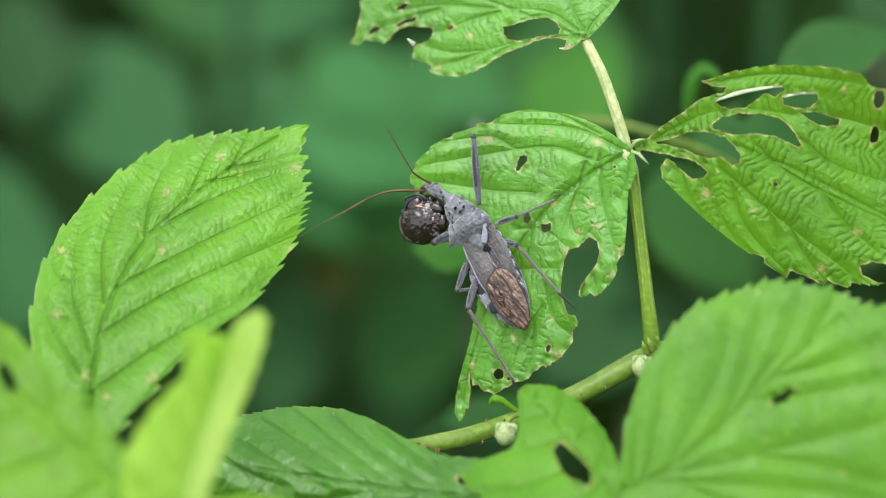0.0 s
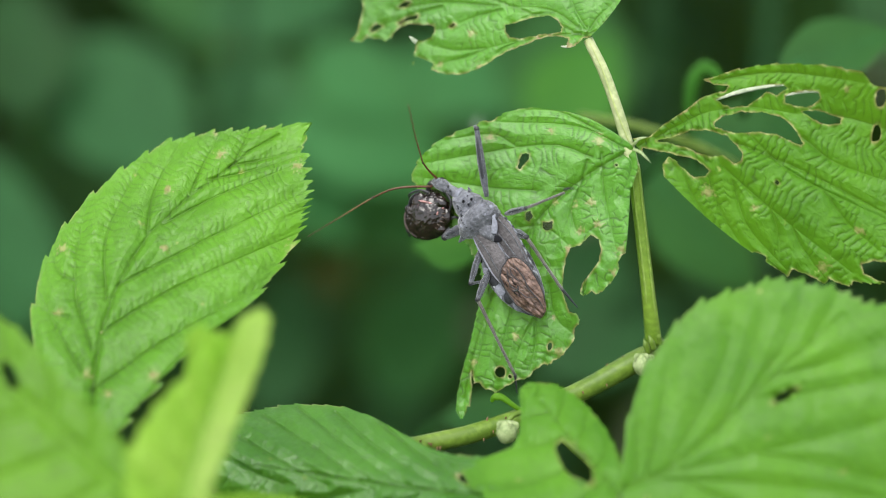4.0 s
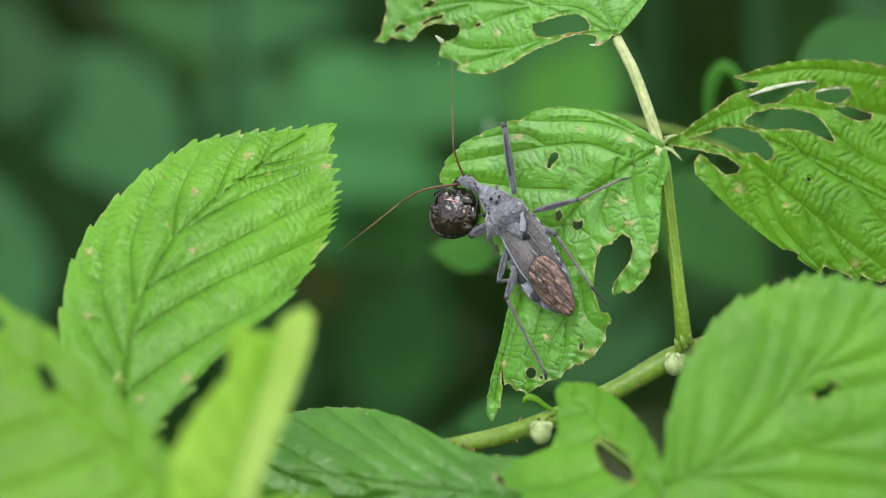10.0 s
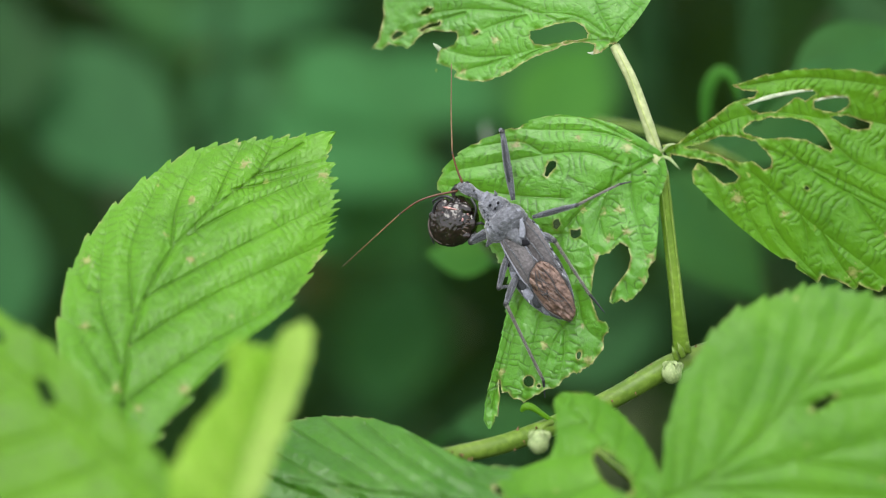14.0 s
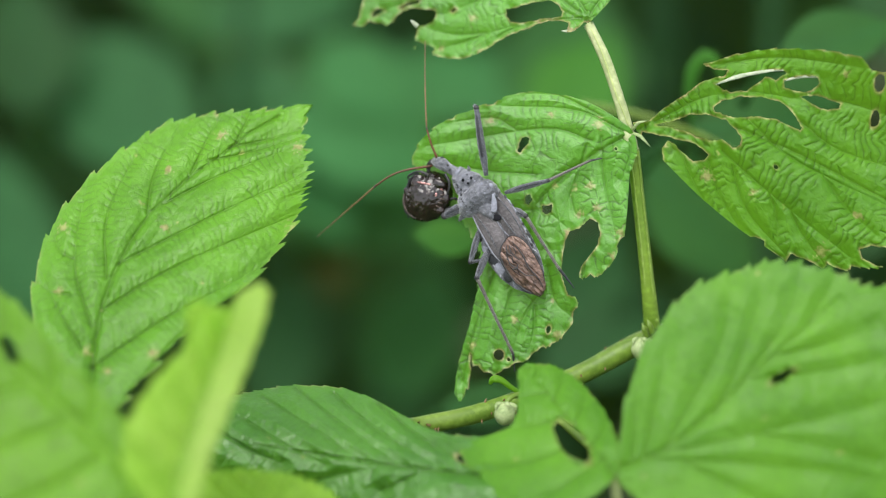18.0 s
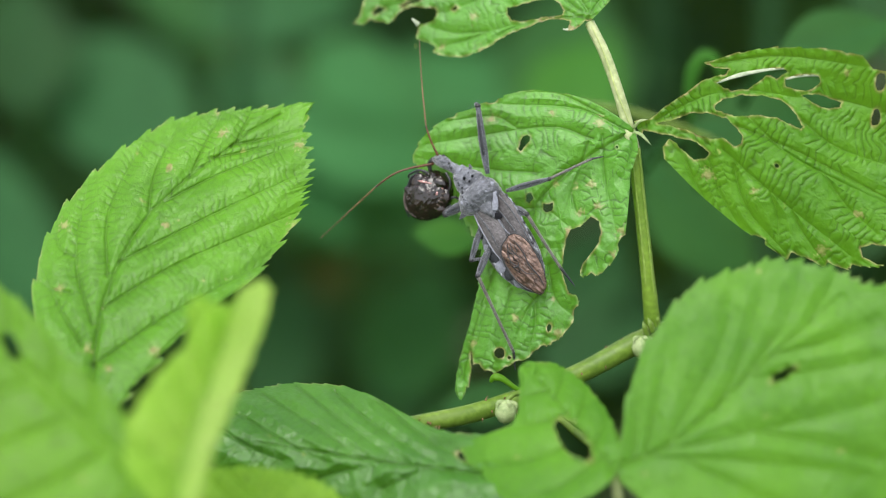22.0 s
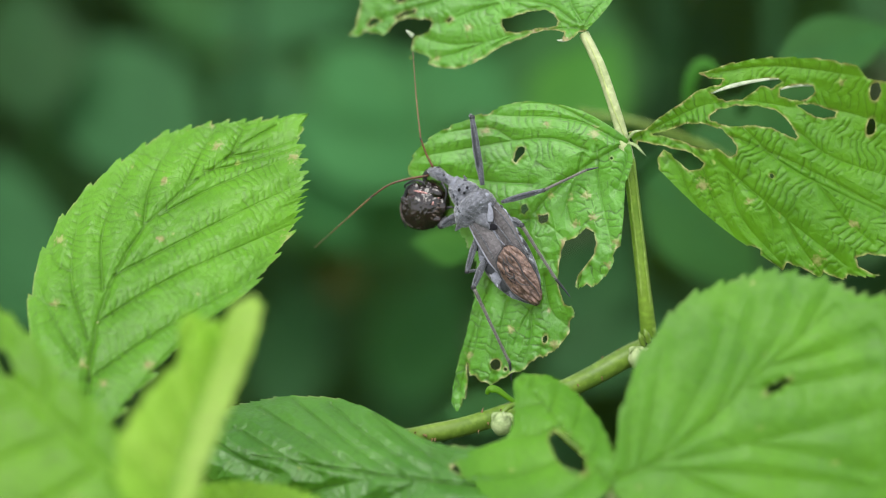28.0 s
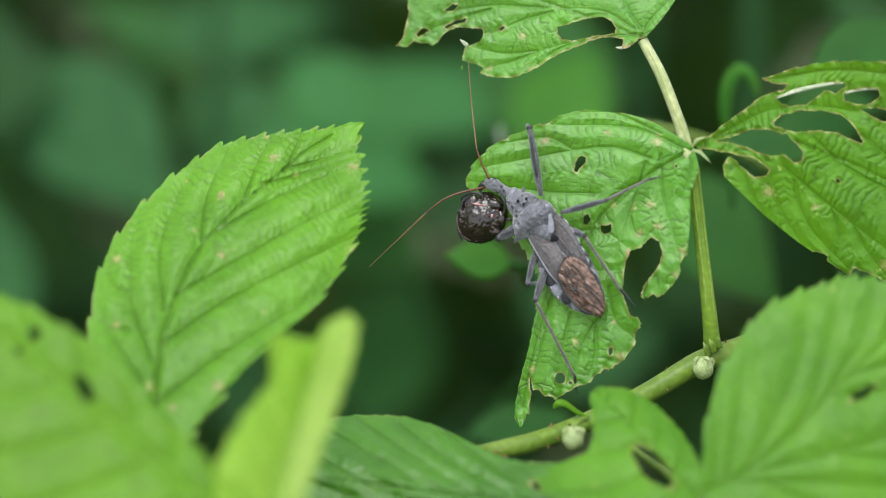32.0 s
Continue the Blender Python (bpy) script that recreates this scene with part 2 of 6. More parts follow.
def tube(points, radii, n=24, sides=10, flat=1.0):
    """A round rod through points with radii spread evenly along it."""
    c = spline(points, n)
    r = np.interp(np.linspace(0, 1, n), np.linspace(0, 1, len(radii)), radii)
    t = np.gradient(c, axis=0)
    t /= np.linalg.norm(t, axis=1)[:, None]
    up = np.array((0.13, 0.21, 1.0))
    verts, faces = [], []
    for k in range(n):
        a = np.cross(t[k], up)
        a /= np.linalg.norm(a)
        b = np.cross(a, t[k])
        for s in range(sides):
            w = 2 * math.pi * s / sides
            verts.append(c[k] + r[k] * (a * math.cos(w) + flat * b * math.sin(w)))
    for k in range(n - 1):
        for s in range(sides):
            e = (s + 1) % sides
            faces.append((k * sides + s, k * sides + e, (k + 1) * sides + e, (k + 1) * sides + s))
    faces.append(tuple(range(sides))[::-1])
    faces.append(tuple(range((n - 1) * sides, n * sides)))
    return verts, faces


def loft(rings, n=40, sides=28, power=1.0, ripple=None):
    """A body along its y axis: rings of y, x, z, half width, rise above, drop below."""
    g = spline(rings, n)
    verts, faces = [], []
    for k, (y, x, z, w, hi, lo) in enumerate(g):
        for s in range(sides):
            a = 2 * math.pi * s / sides
            ca, sa = math.cos(a), math.sin(a)
            ca, sa = math.copysign(abs(ca) ** power, ca), math.copysign(abs(sa) ** power, sa)
            d = ripple(k / (n - 1), a) if ripple else 0
            verts.append((x + (w + d) * ca, y, z + (max(hi, 0.02) + d if sa > 0 else max(lo, 0.02)) * sa))
    for k in range(n - 1):
        for s in range(sides):
            e = (s + 1) % sides
            faces.append((k * sides + s, (k + 1) * sides + s, (k + 1) * sides + e, k * sides + e))
    faces.append(tuple(range(sides)))
    faces.append(tuple(range((n - 1) * sides, n * sides))[::-1])
    return verts, faces


def ball(centre, radii, turn=None, nu=14, nv=20, lump=None):
    verts, faces = [], []
    turn = turn or Matrix.Identity(3)
    for i in range(nu + 1):
        a = math.pi * i / nu
        for j in range(nv):
            b = 2 * math.pi * j / nv
            p = Vector((math.sin(a) * math.cos(b) * radii[0], math.sin(a) * math.sin(b) * radii[1], math.cos(a) * radii[2]))
            if lump:
                p *= lump(a, b)
            verts.append(turn @ p + Vector(centre))
    for i in range(nu):
        for j in range(nv):
            k = (j + 1) % nv
            faces.append((i * nv + j, (i + 1) * nv + j, (i + 1) * nv + k, i * nv + k))
    return verts, faces


def value_noise(x, y, seed=0):
    """Smooth noise from -1 to 1 on arrays."""
    xi, yi = np.floor(x).astype(np.int64), np.floor(y).astype(np.int64)
    xf, yf = x - xi, y - yi
    xf, yf = xf * xf * (3 - 2 * xf), yf * yf * (3 - 2 * yf)

    def h(i, j):
        n = (i * 374761393 + j * 668265263 + seed * 362437) & 0x7FFFFFFF
        n = ((n ^ (n >> 13)) * 1274126177) & 0x7FFFFFFF
        return ((n ^ (n >> 16)) & 0xFFFF) / 32767.5 - 1

    return (h(xi, yi) * (1 - xf) + h(xi + 1, yi) * xf) * (1 - yf) + (h(xi, yi + 1) * (1 - xf) + h(xi + 1, yi + 1) * xf) * yf


def bezier(c, u):
    c, u = np.asarray(c, float), u[:, None]
    p = (1 - u) ** 3 * c[0] + 3 * u * (1 - u) ** 2 * c[1] + 3 * u * u * (1 - u) * c[2] + u ** 3 * c[3]
    t = 3 * ((1 - u) ** 2 * (c[1] - c[0]) + 2 * u * (1 - u) * (c[2] - c[1]) + u * u * (c[3] - c[2]))
    return p, t / np.linalg.norm(t, axis=1)[:, None]


def vein_field(x, y, veins):
    """For each point: how far its nearest vein is, how far along that vein it lies, which one it is, and its share of that vein's length."""
    d1, s1, w1 = np.full(x.shape, 1e3), np.zeros(x.shape), np.zeros(x.shape)
    which = np.zeros(x.shape, int)
    for i, pts in enumerate(veins):
        c = spline(pts, 11)
        steps = np.linalg.norm(np.diff(c, axis=0), axis=1)
        ahead = np.concatenate([[0], np.cumsum(steps)])
        d, s = np.full(x.shape, 1e3), np.zeros(x.shape)
        for k in range(10):
            ex, ey = (c[k + 1] - c[k]) / steps[k]
            t = np.clip((x - c[k, 0]) * ex + (y - c[k, 1]) * ey, 0, steps[k])
            dk = np.hypot(x - c[k, 0] - t * ex, y - c[k, 1] - t * ey)
            low = dk < d
            d, s = np.where(low, dk, d), np.where(low, ahead[k] + t, s)
        first = d < d1
        d1, s1, which, w1 = np.where(first, d, d1), np.where(first, s, s1), np.where(first, i, which), np.where(first, s / ahead[-1], w1)
    return d1, s1, which, w1


def inside_by(x, y, polygon):
    """Signed distance to a closed outline, below zero inside it."""
    p = np.asarray(polygon, float)
    d, odd = np.full(x.shape, 1e3), np.zeros(x.shape, bool)
    for a, b in zip(p, np.roll(p, -1, axis=0)):
        e = b - a
        t = np.clip(((x - a[0]) * e[0] + (y - a[1]) * e[1]) / (e @ e + 1e-9), 0, 1)
        d = np.minimum(d, np.hypot(x - a[0] - t * e[0], y - a[1] - t * e[1]))
        if a[1] != b[1]:
            odd ^= ((a[1] > y) != (b[1] > y)) & (x < a[0] + (y - a[1]) / (b[1] - a[1]) * e[0])
    return np.where(odd, -d, d)


def blade(rib, left, right, lean, plane, bites=(), gaps=(), veins=None, midrib=None, fold=0.0, cup=0.0, droop=0.0, wave=0.5, nsec=8, relief=1.0, teeth=20, tooth=0.9, sweep=3, spread=1.0, pale=1.0, ladder=1.25, dash=0.0, tilt=0.3, links=0.4, quilt=1.15, rim=1.0, rung=0.6, deep=1.0, curl=(99, 0, 1), spots=(), nu=500, ns=150, seed=1):
    """A leaf blade grown from its midrib: side veins, rungs of finer veins between them, a toothed margin, quilted tissue,
    and the gaps that insects ate. Returns the shape, its vein and scar masks, and the midrib line."""
    u = np.linspace(0, 1, nu)
    mid, tan = bezier(rib, u)
    s = np.linspace(-1, 1, 2 * ns + 1)
    kern = np.array([1, 2, 3, 2, 1]) / 9.0
    wl, wr = (np.convolve(np.pad(np.interp(u, np.linspace(0, 1, len(w)), w), 2, mode="edge"), kern, "valid") for w in (left, right))
    phase = u * teeth + 0.3 * value_noise(u * teeth * 0.6, u * 0 + seed, seed)
    saw = np.mod(phase, 1.0) ** 1.7 - 0.4 + 0.28 * (np.mod(phase * 2.0 + 0.2, 1.0) - 0.5)
    ends = np.clip(np.minimum(u, 1 - u) * 14, 0, 1)
    ang_l, ang_r = (np.radians(a1 + (lean[0] - a1) * (1 - u) ** sweep) for a1 in (lean[1], lean[-1]))
    U, S = np.meshgrid(u, s, indexing="ij")
    A = np.abs(S)
    side = np.where(S >= 0, 1.0, -1.0)
    W = np.where(S >= 0, wl[:, None], wr[:, None])
    big = np.where(S >= 0, tooth[0], tooth[-1]) if isinstance(tooth, tuple) else tooth
    W = W + big * (saw * ends)[:, None] * A ** 6 * np.clip(W / 5, 0, 1)
    ang = np.where(S >= 0, ang_l[:, None], ang_r[:, None])
    ca, sa = np.cos(ang), np.sin(ang) * side
    dx, dy = tan[:, :1] * ca - tan[:, 1:] * sa, tan[:, :1] * sa + tan[:, 1:] * ca
    bow = 0.22 * (A - 1)
    X = mid[:, :1] + W * A * (dx + tan[:, :1] * bow)
    Y = mid[:, 1:] + W * A * (dy + tan[:, 1:] * bow)
    dist = W * A
    # side veins: given, or one pair at even steps along the midrib
    if veins is None:
        veins = []
        for k in range(1, nsec + 1):
            for j, shift in ((0, 0.0), (2 * ns, 0.37)):
                i = int(min(0.97, ((k - 0.5 + shift) / nsec) ** (1 / spread)) * (nu - 1))
                m = ns + (j - ns) // 2
                veins.append(((X[i, ns], Y[i, ns]), (X[i, m], Y[i, m]), (X[i, j], Y[i, j])))
    ridge = spline(midrib, 60) if midrib is not None else mid[::8]
    d1, s1, which, share = vein_field(X, Y, veins)
    rib_d, _, _, rib_share = vein_field(X, Y, [ridge[::5]])
    # rungs run from vein to vein; links join some of them
    run = s1 + tilt * d1 + 0.8 * value_noise(X * 0.4, Y * 0.4, seed + 5) + 0.22 * value_noise(X * 1.1, Y * 1.1, seed + 4)
    g = run / ladder + which * 0.37
    gi = np.floor(g)
    g = g - gi
    rung_d = np.minimum(g, 1 - g) * ladder
    here = np.clip(0.75 + 1.3 * value_noise(X * 0.42, Y * 0.42, seed + 6), 0, 1) * ((1 - dash) + dash * np.exp(-d1 / 1.1))
    h = d1 / (ladder * 1.35) + 0.31 * np.mod(gi * 7.0, 3.0) + 0.2 * value_noise(X * 1.2, Y * 1.2, seed + 7)
    h = h - np.floor(h)
    link_d = np.minimum(h, 1 - h) * ladder * 1.35
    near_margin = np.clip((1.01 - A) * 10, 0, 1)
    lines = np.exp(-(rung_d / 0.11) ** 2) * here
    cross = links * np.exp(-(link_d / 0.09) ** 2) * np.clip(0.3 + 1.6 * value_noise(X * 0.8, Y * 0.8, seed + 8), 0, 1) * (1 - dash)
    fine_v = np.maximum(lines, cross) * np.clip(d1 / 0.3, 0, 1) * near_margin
    sec = np.exp(-(d1 / (0.3 - 0.13 * share)) ** 2) * np.clip(1.25 - share, 0.2, 1)
    main = np.exp(-(rib_d / (0.5 - 0.3 * rib_share)) ** 2)
    puff = (0.4 + 0.52 * quilt) * (1 - np.exp(-(d1 / quilt) ** 2)) * np.clip(rib_d / 1.6, 0, 1) * np.clip((1.02 - A) * 5, 0.3, 1)
    pad = (1 - np.exp(-(np.minimum(rung_d, 0.5 * ladder) / 0.38) ** 2)) * here * np.clip(d1 / 0.6, 0, 1)
    height = relief * (0.62 * puff + 0.075 * deep * pad - 0.07 * deep * fine_v - 0.34 * sec - 0.48 * main * (1 - 0.6 * rib_share)
                       + 0.13 * value_noise(X * 0.7, Y * 0.7, seed + 11) + 0.045 * value_noise(X * 1.9, Y * 1.9, seed + 12))
    # form of the whole blade
    Z = plane[0] + plane[1] * X + plane[2] * Y + fold * dist + cup * dist ** 2 + droop * U ** 2
    Z = Z + wave * (value_noise(X / 9, Y / 9, seed + 20) + 0.7 * A ** 2 * value_noise(U * 9, side * 5.0, seed + 21))
    Z = Z + height - np.where(side == curl[2], curl[1] * np.clip(dist - curl[0], 0, None) ** 2, 0)
    # where insects ate, with ragged scarred rims
    sd = np.full(X.shape, 99.0)
    rag = 0.2 * value_noise(X * 1.1, Y * 1.1, seed + 30) + 0.14 * value_noise(X * 3.1, Y * 3.1, seed + 31)
    for cx, cy, rx, ry, rot in bites:
        c, n = math.cos(radians(rot)), math.sin(radians(rot))
        lx, ly = (X - cx) * c + (Y - cy) * n, -(X - cx) * n + (Y - cy) * c
        k = np.sqrt((lx / rx) ** 2 + (ly / ry) ** 2) + 1e-6
        sd = np.minimum(sd, (k - 1) * min(rx, ry) * np.clip(0.6 + 0.4 * k, 0.6, 2) + rag * min(1.0, 0.5 * min(rx, ry)))
    for polygon in gaps:
        sd = np.minimum(sd, inside_by(X, Y, polygon) + 0.6 * rag)
    # slope of the distance across the sheet, to draw the cut edge onto the rim
    xu, yu, su = np.gradient(X, axis=0), np.gradient(Y, axis=0), np.gradient(sd, axis=0)
    xs_, ys_, ss_ = np.gradient(X, axis=1), np.gradient(Y, axis=1), np.gradient(sd, axis=1)
    det = xu * ys_ - yu * xs_
    det = np.where(np.abs(det) < 1e-7, 1e-7, det)
    gx, gy = (su * ys_ - ss_ * yu) / det, (ss_ * xu - su * xs_) / det
    steep = np.maximum(np.hypot(gx, gy), 1e-3)
    gx, gy = gx / steep, gy / steep
    m = 2 * ns + 1
    idx = np.arange(nu * m).reshape(nu, m)
    quads = np.stack([idx[:-1, :-1], idx[:-1, 1:], idx[1:, 1:], idx[1:, :-1]], -1).reshape(-1, 4)
    sdf = sd.ravel()
    keep = sdf[quads].mean(1) > 0
    kept, cut = quads[keep], quads[~keep]
    edge = np.zeros(nu * m, bool)
    edge[cut.ravel()] = True
    used = np.zeros(nu * m, bool)
    used[kept.ravel()] = True
    edge &= used
    step = np.where(edge, np.clip(sdf, -0.25, 0.25), 0)
    xs, ys, zs = X.ravel() - step * gx.ravel(), Y.ravel() - step * gy.ravel(), Z.ravel().copy()
    zs += np.where(sdf < 1.2, (1.2 - np.clip(sdf, 0, 1.2)) ** 2 * 0.35 * np.sin(xs * 2.1 + ys * 1.3), 0)
    margin = (1 - A.ravel()) * W.ravel()
    brown = 0.45 + 0.55 * (value_noise(xs * 0.5, ys * 0.5, seed + 41) > -0.25)
    scar = rim * brown * np.exp(-(np.clip(sdf, 0, None) / 0.24) ** 2) + 0.5 * rim * np.exp(-(margin / 0.22) ** 2) * (value_noise(xs * 0.35, ys * 0.35, seed + 40) > 0.1)
    for cx, cy, r in spots:
        scar = scar + 0.75 * np.exp(-(np.hypot(xs - cx, ys - cy) / r * (1 + 0.7 * value_noise(xs * 3, ys * 3, seed + 50))) ** 4)
    vein = np.clip(pale * (0.8 * main + 0.5 * sec), 0, 1).ravel()
    # Side-vein and midrib creases are darkened too, their shade put into this mask.
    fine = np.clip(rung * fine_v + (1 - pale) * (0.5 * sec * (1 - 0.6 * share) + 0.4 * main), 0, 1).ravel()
    new_id = np.cumsum(used) - 1
    verts = np.stack([xs, ys, zs], 1)[used]
    faces = new_id[kept]
    z_mid = Z[:, ns]
    line = np.stack([mid[:, 0], mid[:, 1], z_mid - 0.05], 1)
    if midrib is not None:
        at = [int(np.argmin((X - a) ** 2 + (Y - b) ** 2)) for a, b in ridge]
        line = np.repeat(np.stack([ridge[:, 0], ridge[:, 1], Z.ravel()[at]], 1), 8, axis=0)
    return (verts, faces[:, ::-1]), {"vein": vein[used], "fine_vein_shade": fine[used], "scar": np.clip(scar, 0, 1)[used]}, line


def leaflet(parent, origin, spec, material, label="", seed=1, name="leaflet", rib_mat=None):
    """A leaflet with its midrib, under a leaf whose base stands at origin."""
    shape, masks, line = blade(seed=seed, **spec)
    o = np.asarray(origin)
    ob = part(name, (shape[0] - o, shape[1]), material, parent, label, masks)
    start = 40
    for cx, cy, rx, ry, rot in spec["bites"]:
        hit = np.nonzero(np.hypot((line[:, 0] - cx) / (rx + 0.8), (line[:, 1] - cy) / (min(rx, 2 * ry) + 0.8)) < 1)[0]
        start = max(start, hit[-1] + 4) if len(hit) else start
    for polygon in spec.get("gaps", ()):
        hit = np.nonzero(inside_by(line[:, 0], line[:, 1], polygon) < 0.9)[0]
        start = max(start, hit[-1] + 4) if len(hit) else start
    if start > len(line) - 80:
        return ob
    back = line[start:-8:8] - o - np.array((0, 0, 0.85))
    part("midrib", tube(back, (0.6, 0.45, 0.35, 0.2), 40, 8), rib_mat or STALK_LINE, ob)
    return ob


def at_mm(x, y, z):
    return PLANT @ Matrix.Translation((x * MM, y * MM, z * MM))


# ---- the ground and the thicket behind ----
def ground():
    n = 40
    t = np.linspace(-1, 1, n + 1)
    xs = np.sign(t) * np.abs(t) ** 3 * 400
    verts = [(x * 1000, y * 1000, 60 * noise.noise((x * 0.7, y * 0.7, 0))) for x in xs for y in xs]
    faces = [(i * (n + 1) + j, (i + 1) * (n + 1) + j, (i + 1) * (n + 1) + j + 1, i * (n + 1) + j + 1) for i in range(n) for j in range(n)]
    tagged(part("ground", (verts, faces), SOIL, None), "dark shaded soil and litter under the brambles", "ground", kind="structure")


ground()


def plain_leaf(length, width, bend=0.12, n=9, teeth=0.0, fold=0.12):
    """A simple ovate leaf in its own space: base at the origin, tip along y."""
    verts, faces = [], []
    for i in range(n + 1):
        u = i / n
        w = width / 2 * math.sin(math.pi * min(1, u ** 0.75 * 0.97 + 0.02)) ** 1.1
        w *= 1 + teeth * (1 if i % 2 else -1)
        z = -bend * length * (u - 0.35) ** 2
        for k in (-1, -0.5, 0, 0.5, 1):
            verts.append((w * k, u * length + 0.12 * abs(k) * w, z + fold * abs(k) * w - 0.25 * fold * w * k * k))
    for i in range(n):
        for k in range(4):
            faces.append((i * 5 + k, i * 5 + k + 1, i * 5 + k + 6, i * 5 + k + 5))
    return verts, faces


GREEN_LEAVES = [
    (62, 4, -125, 40, 24, -50, 12, 10),    (-32, 26, -312, 87, 61, -40, 20, 0), (-86, 80, -384, 57, 23, 150, 25, 0), (-9, -26, -376, 60, 36, 75, 30, 0), (37, 54, -272, 54, 43, 80, 20, 0),
    (84, 42, -62, 27, 15, 20, 25, 0), (71, 26, -78, 34, 15, 10, 25, 0),
    (81, 32, -84, 21, 11, 0, 25, 0), (13, -36, -95, 24, 10, 10, 30, 0)]
BLUISH_LEAVES = [
    (-97, 41, -312, 69, 43, -50, 25, 0), (-53, 39, -296, 51, 29, -60, 20, 0), (-52, 78, -352, 58, 27, 10, 20, 0), (-132, 2, -296, 60, 33, 100, 14, 10)]
PALE_LEAVES = [
    (-38, 19, -300, 42, 27, -65, 24, 0),    (-24, 49, -288, 40, 25, -40, 20, 0), (-22, 31, -285, 55, 32, -20, 20, 0), (16, 55, -376, 43, 28, 10, 20, 0), (-2, 52, -328, 41, 28, 30, 20, 0),
    ]
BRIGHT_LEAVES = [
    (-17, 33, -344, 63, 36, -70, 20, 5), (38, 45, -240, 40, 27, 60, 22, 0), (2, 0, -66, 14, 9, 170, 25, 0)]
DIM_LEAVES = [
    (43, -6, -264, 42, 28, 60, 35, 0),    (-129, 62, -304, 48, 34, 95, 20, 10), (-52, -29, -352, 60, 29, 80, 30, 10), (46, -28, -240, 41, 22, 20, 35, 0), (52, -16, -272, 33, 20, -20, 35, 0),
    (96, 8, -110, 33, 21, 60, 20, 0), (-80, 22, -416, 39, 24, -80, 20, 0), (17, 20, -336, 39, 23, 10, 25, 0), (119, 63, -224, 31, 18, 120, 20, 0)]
WITHERED_LEAVES = [
    (-64, 70, -350, 26, 12, 40, 20, 0),    (-36, -9, -368, 17, 11, 40, 20, 0)]
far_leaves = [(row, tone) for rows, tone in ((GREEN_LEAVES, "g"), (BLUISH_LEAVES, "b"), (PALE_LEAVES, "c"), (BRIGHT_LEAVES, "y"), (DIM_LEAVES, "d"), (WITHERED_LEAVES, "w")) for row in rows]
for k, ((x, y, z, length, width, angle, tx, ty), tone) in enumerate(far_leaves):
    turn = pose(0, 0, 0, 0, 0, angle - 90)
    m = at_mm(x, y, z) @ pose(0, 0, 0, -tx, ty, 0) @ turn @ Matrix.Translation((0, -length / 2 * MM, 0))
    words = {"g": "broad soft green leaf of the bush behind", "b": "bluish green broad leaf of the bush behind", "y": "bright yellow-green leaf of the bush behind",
             "c": "pale bluish green leaf of the bush behind", "d": "green leaf of the bush, shade put into its dim colour", "w": "withered brownish leaf in the shade of the bush"}[tone]
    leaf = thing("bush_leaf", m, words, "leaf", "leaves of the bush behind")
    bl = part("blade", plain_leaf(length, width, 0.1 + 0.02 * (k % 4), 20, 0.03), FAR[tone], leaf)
    part("midrib", tube([(0, 2, -0.8), (0, length * 0.5, -0.6 - 0.002 * length), (0, length * 0.9, -0.03 * length)], (0.9, 0.6, 0.2), 12, 6), FAR["c"], bl)
    part("leaf_stalk", tube([(0, 1, -0.3), (1, -length * 0.15, -3), (2, -length * 0.3, -12)], (0.8, 0.9, 1.1), 10, 6), FAR["g"], leaf)
for label, pts, rad, mat in (("dull green bush twig behind the leaves", ((30.1, 27.7, -62.0), (41.5, 25.5, -58.0), (55.7, 20.9, -60.0), (71.7, 13.4, -75.0)), 1.0, CANE),
                             ("bush stem, deep shade put into its near-black green", ((60.5, 110.0, -250.0), (61.0, 60.0, -245.0), (58.0, 20.0, -240.0)), 5.2, FAR["t"]), ("upright bush twig, shade put into its dim green", ((94.0, 100.0, -260.0), (92.7, 53.9, -255.0), (88.7, 13.3, -250.0)), 3.6, FAR["d"]),
                             ("upright bush twig, shade put into its dim green", ((-58.8, 89.1, -300.0), (-64.8, 30.5, -290.0), (-75.6, -43.1, -280.0)), 2.0, FAR["d"])):
    twig = thing("twig", at_mm(*pts[0]), label, "twig")
    part("stem", tube([np.array(p) - np.array(pts[0]) for p in pts], (rad, rad * 0.9, rad * 0.8), 20, 8), mat, twig)
    for p in pts[1:-1]:
        part("node", ball(np.array(p) - np.array(pts[0]), (rad * 1.2, rad * 0.9, rad * 1.2), None, 8, 12), mat, twig)


curled = thing("bush_leaf", at_mm(53.0, 24.0, -58.0), "small green leaf curled over at its tip", "leaf", "leaves of the bush behind")
part("blade", tube([(0, 0, 0), (-0.6, 5, 1), (0.0, 10.5, 2), (2.2, 13.6, 2.5), (4.6, 12.4, 2.5), (6.0, 9.0, 2), (6.2, 7.5, 1.5)], (0.6, 1.2, 1.5, 1.3, 1.1, 0.7, 0.2), 40, 10, 0.35), FAR["y"], curled)
part("leaf_stalk", tube([(0, 0.4, 0), (0.6, -6, -2), (2, -14, -6)], (0.5, 0.5, 0.6), 10, 6), FAR["g"], curled)


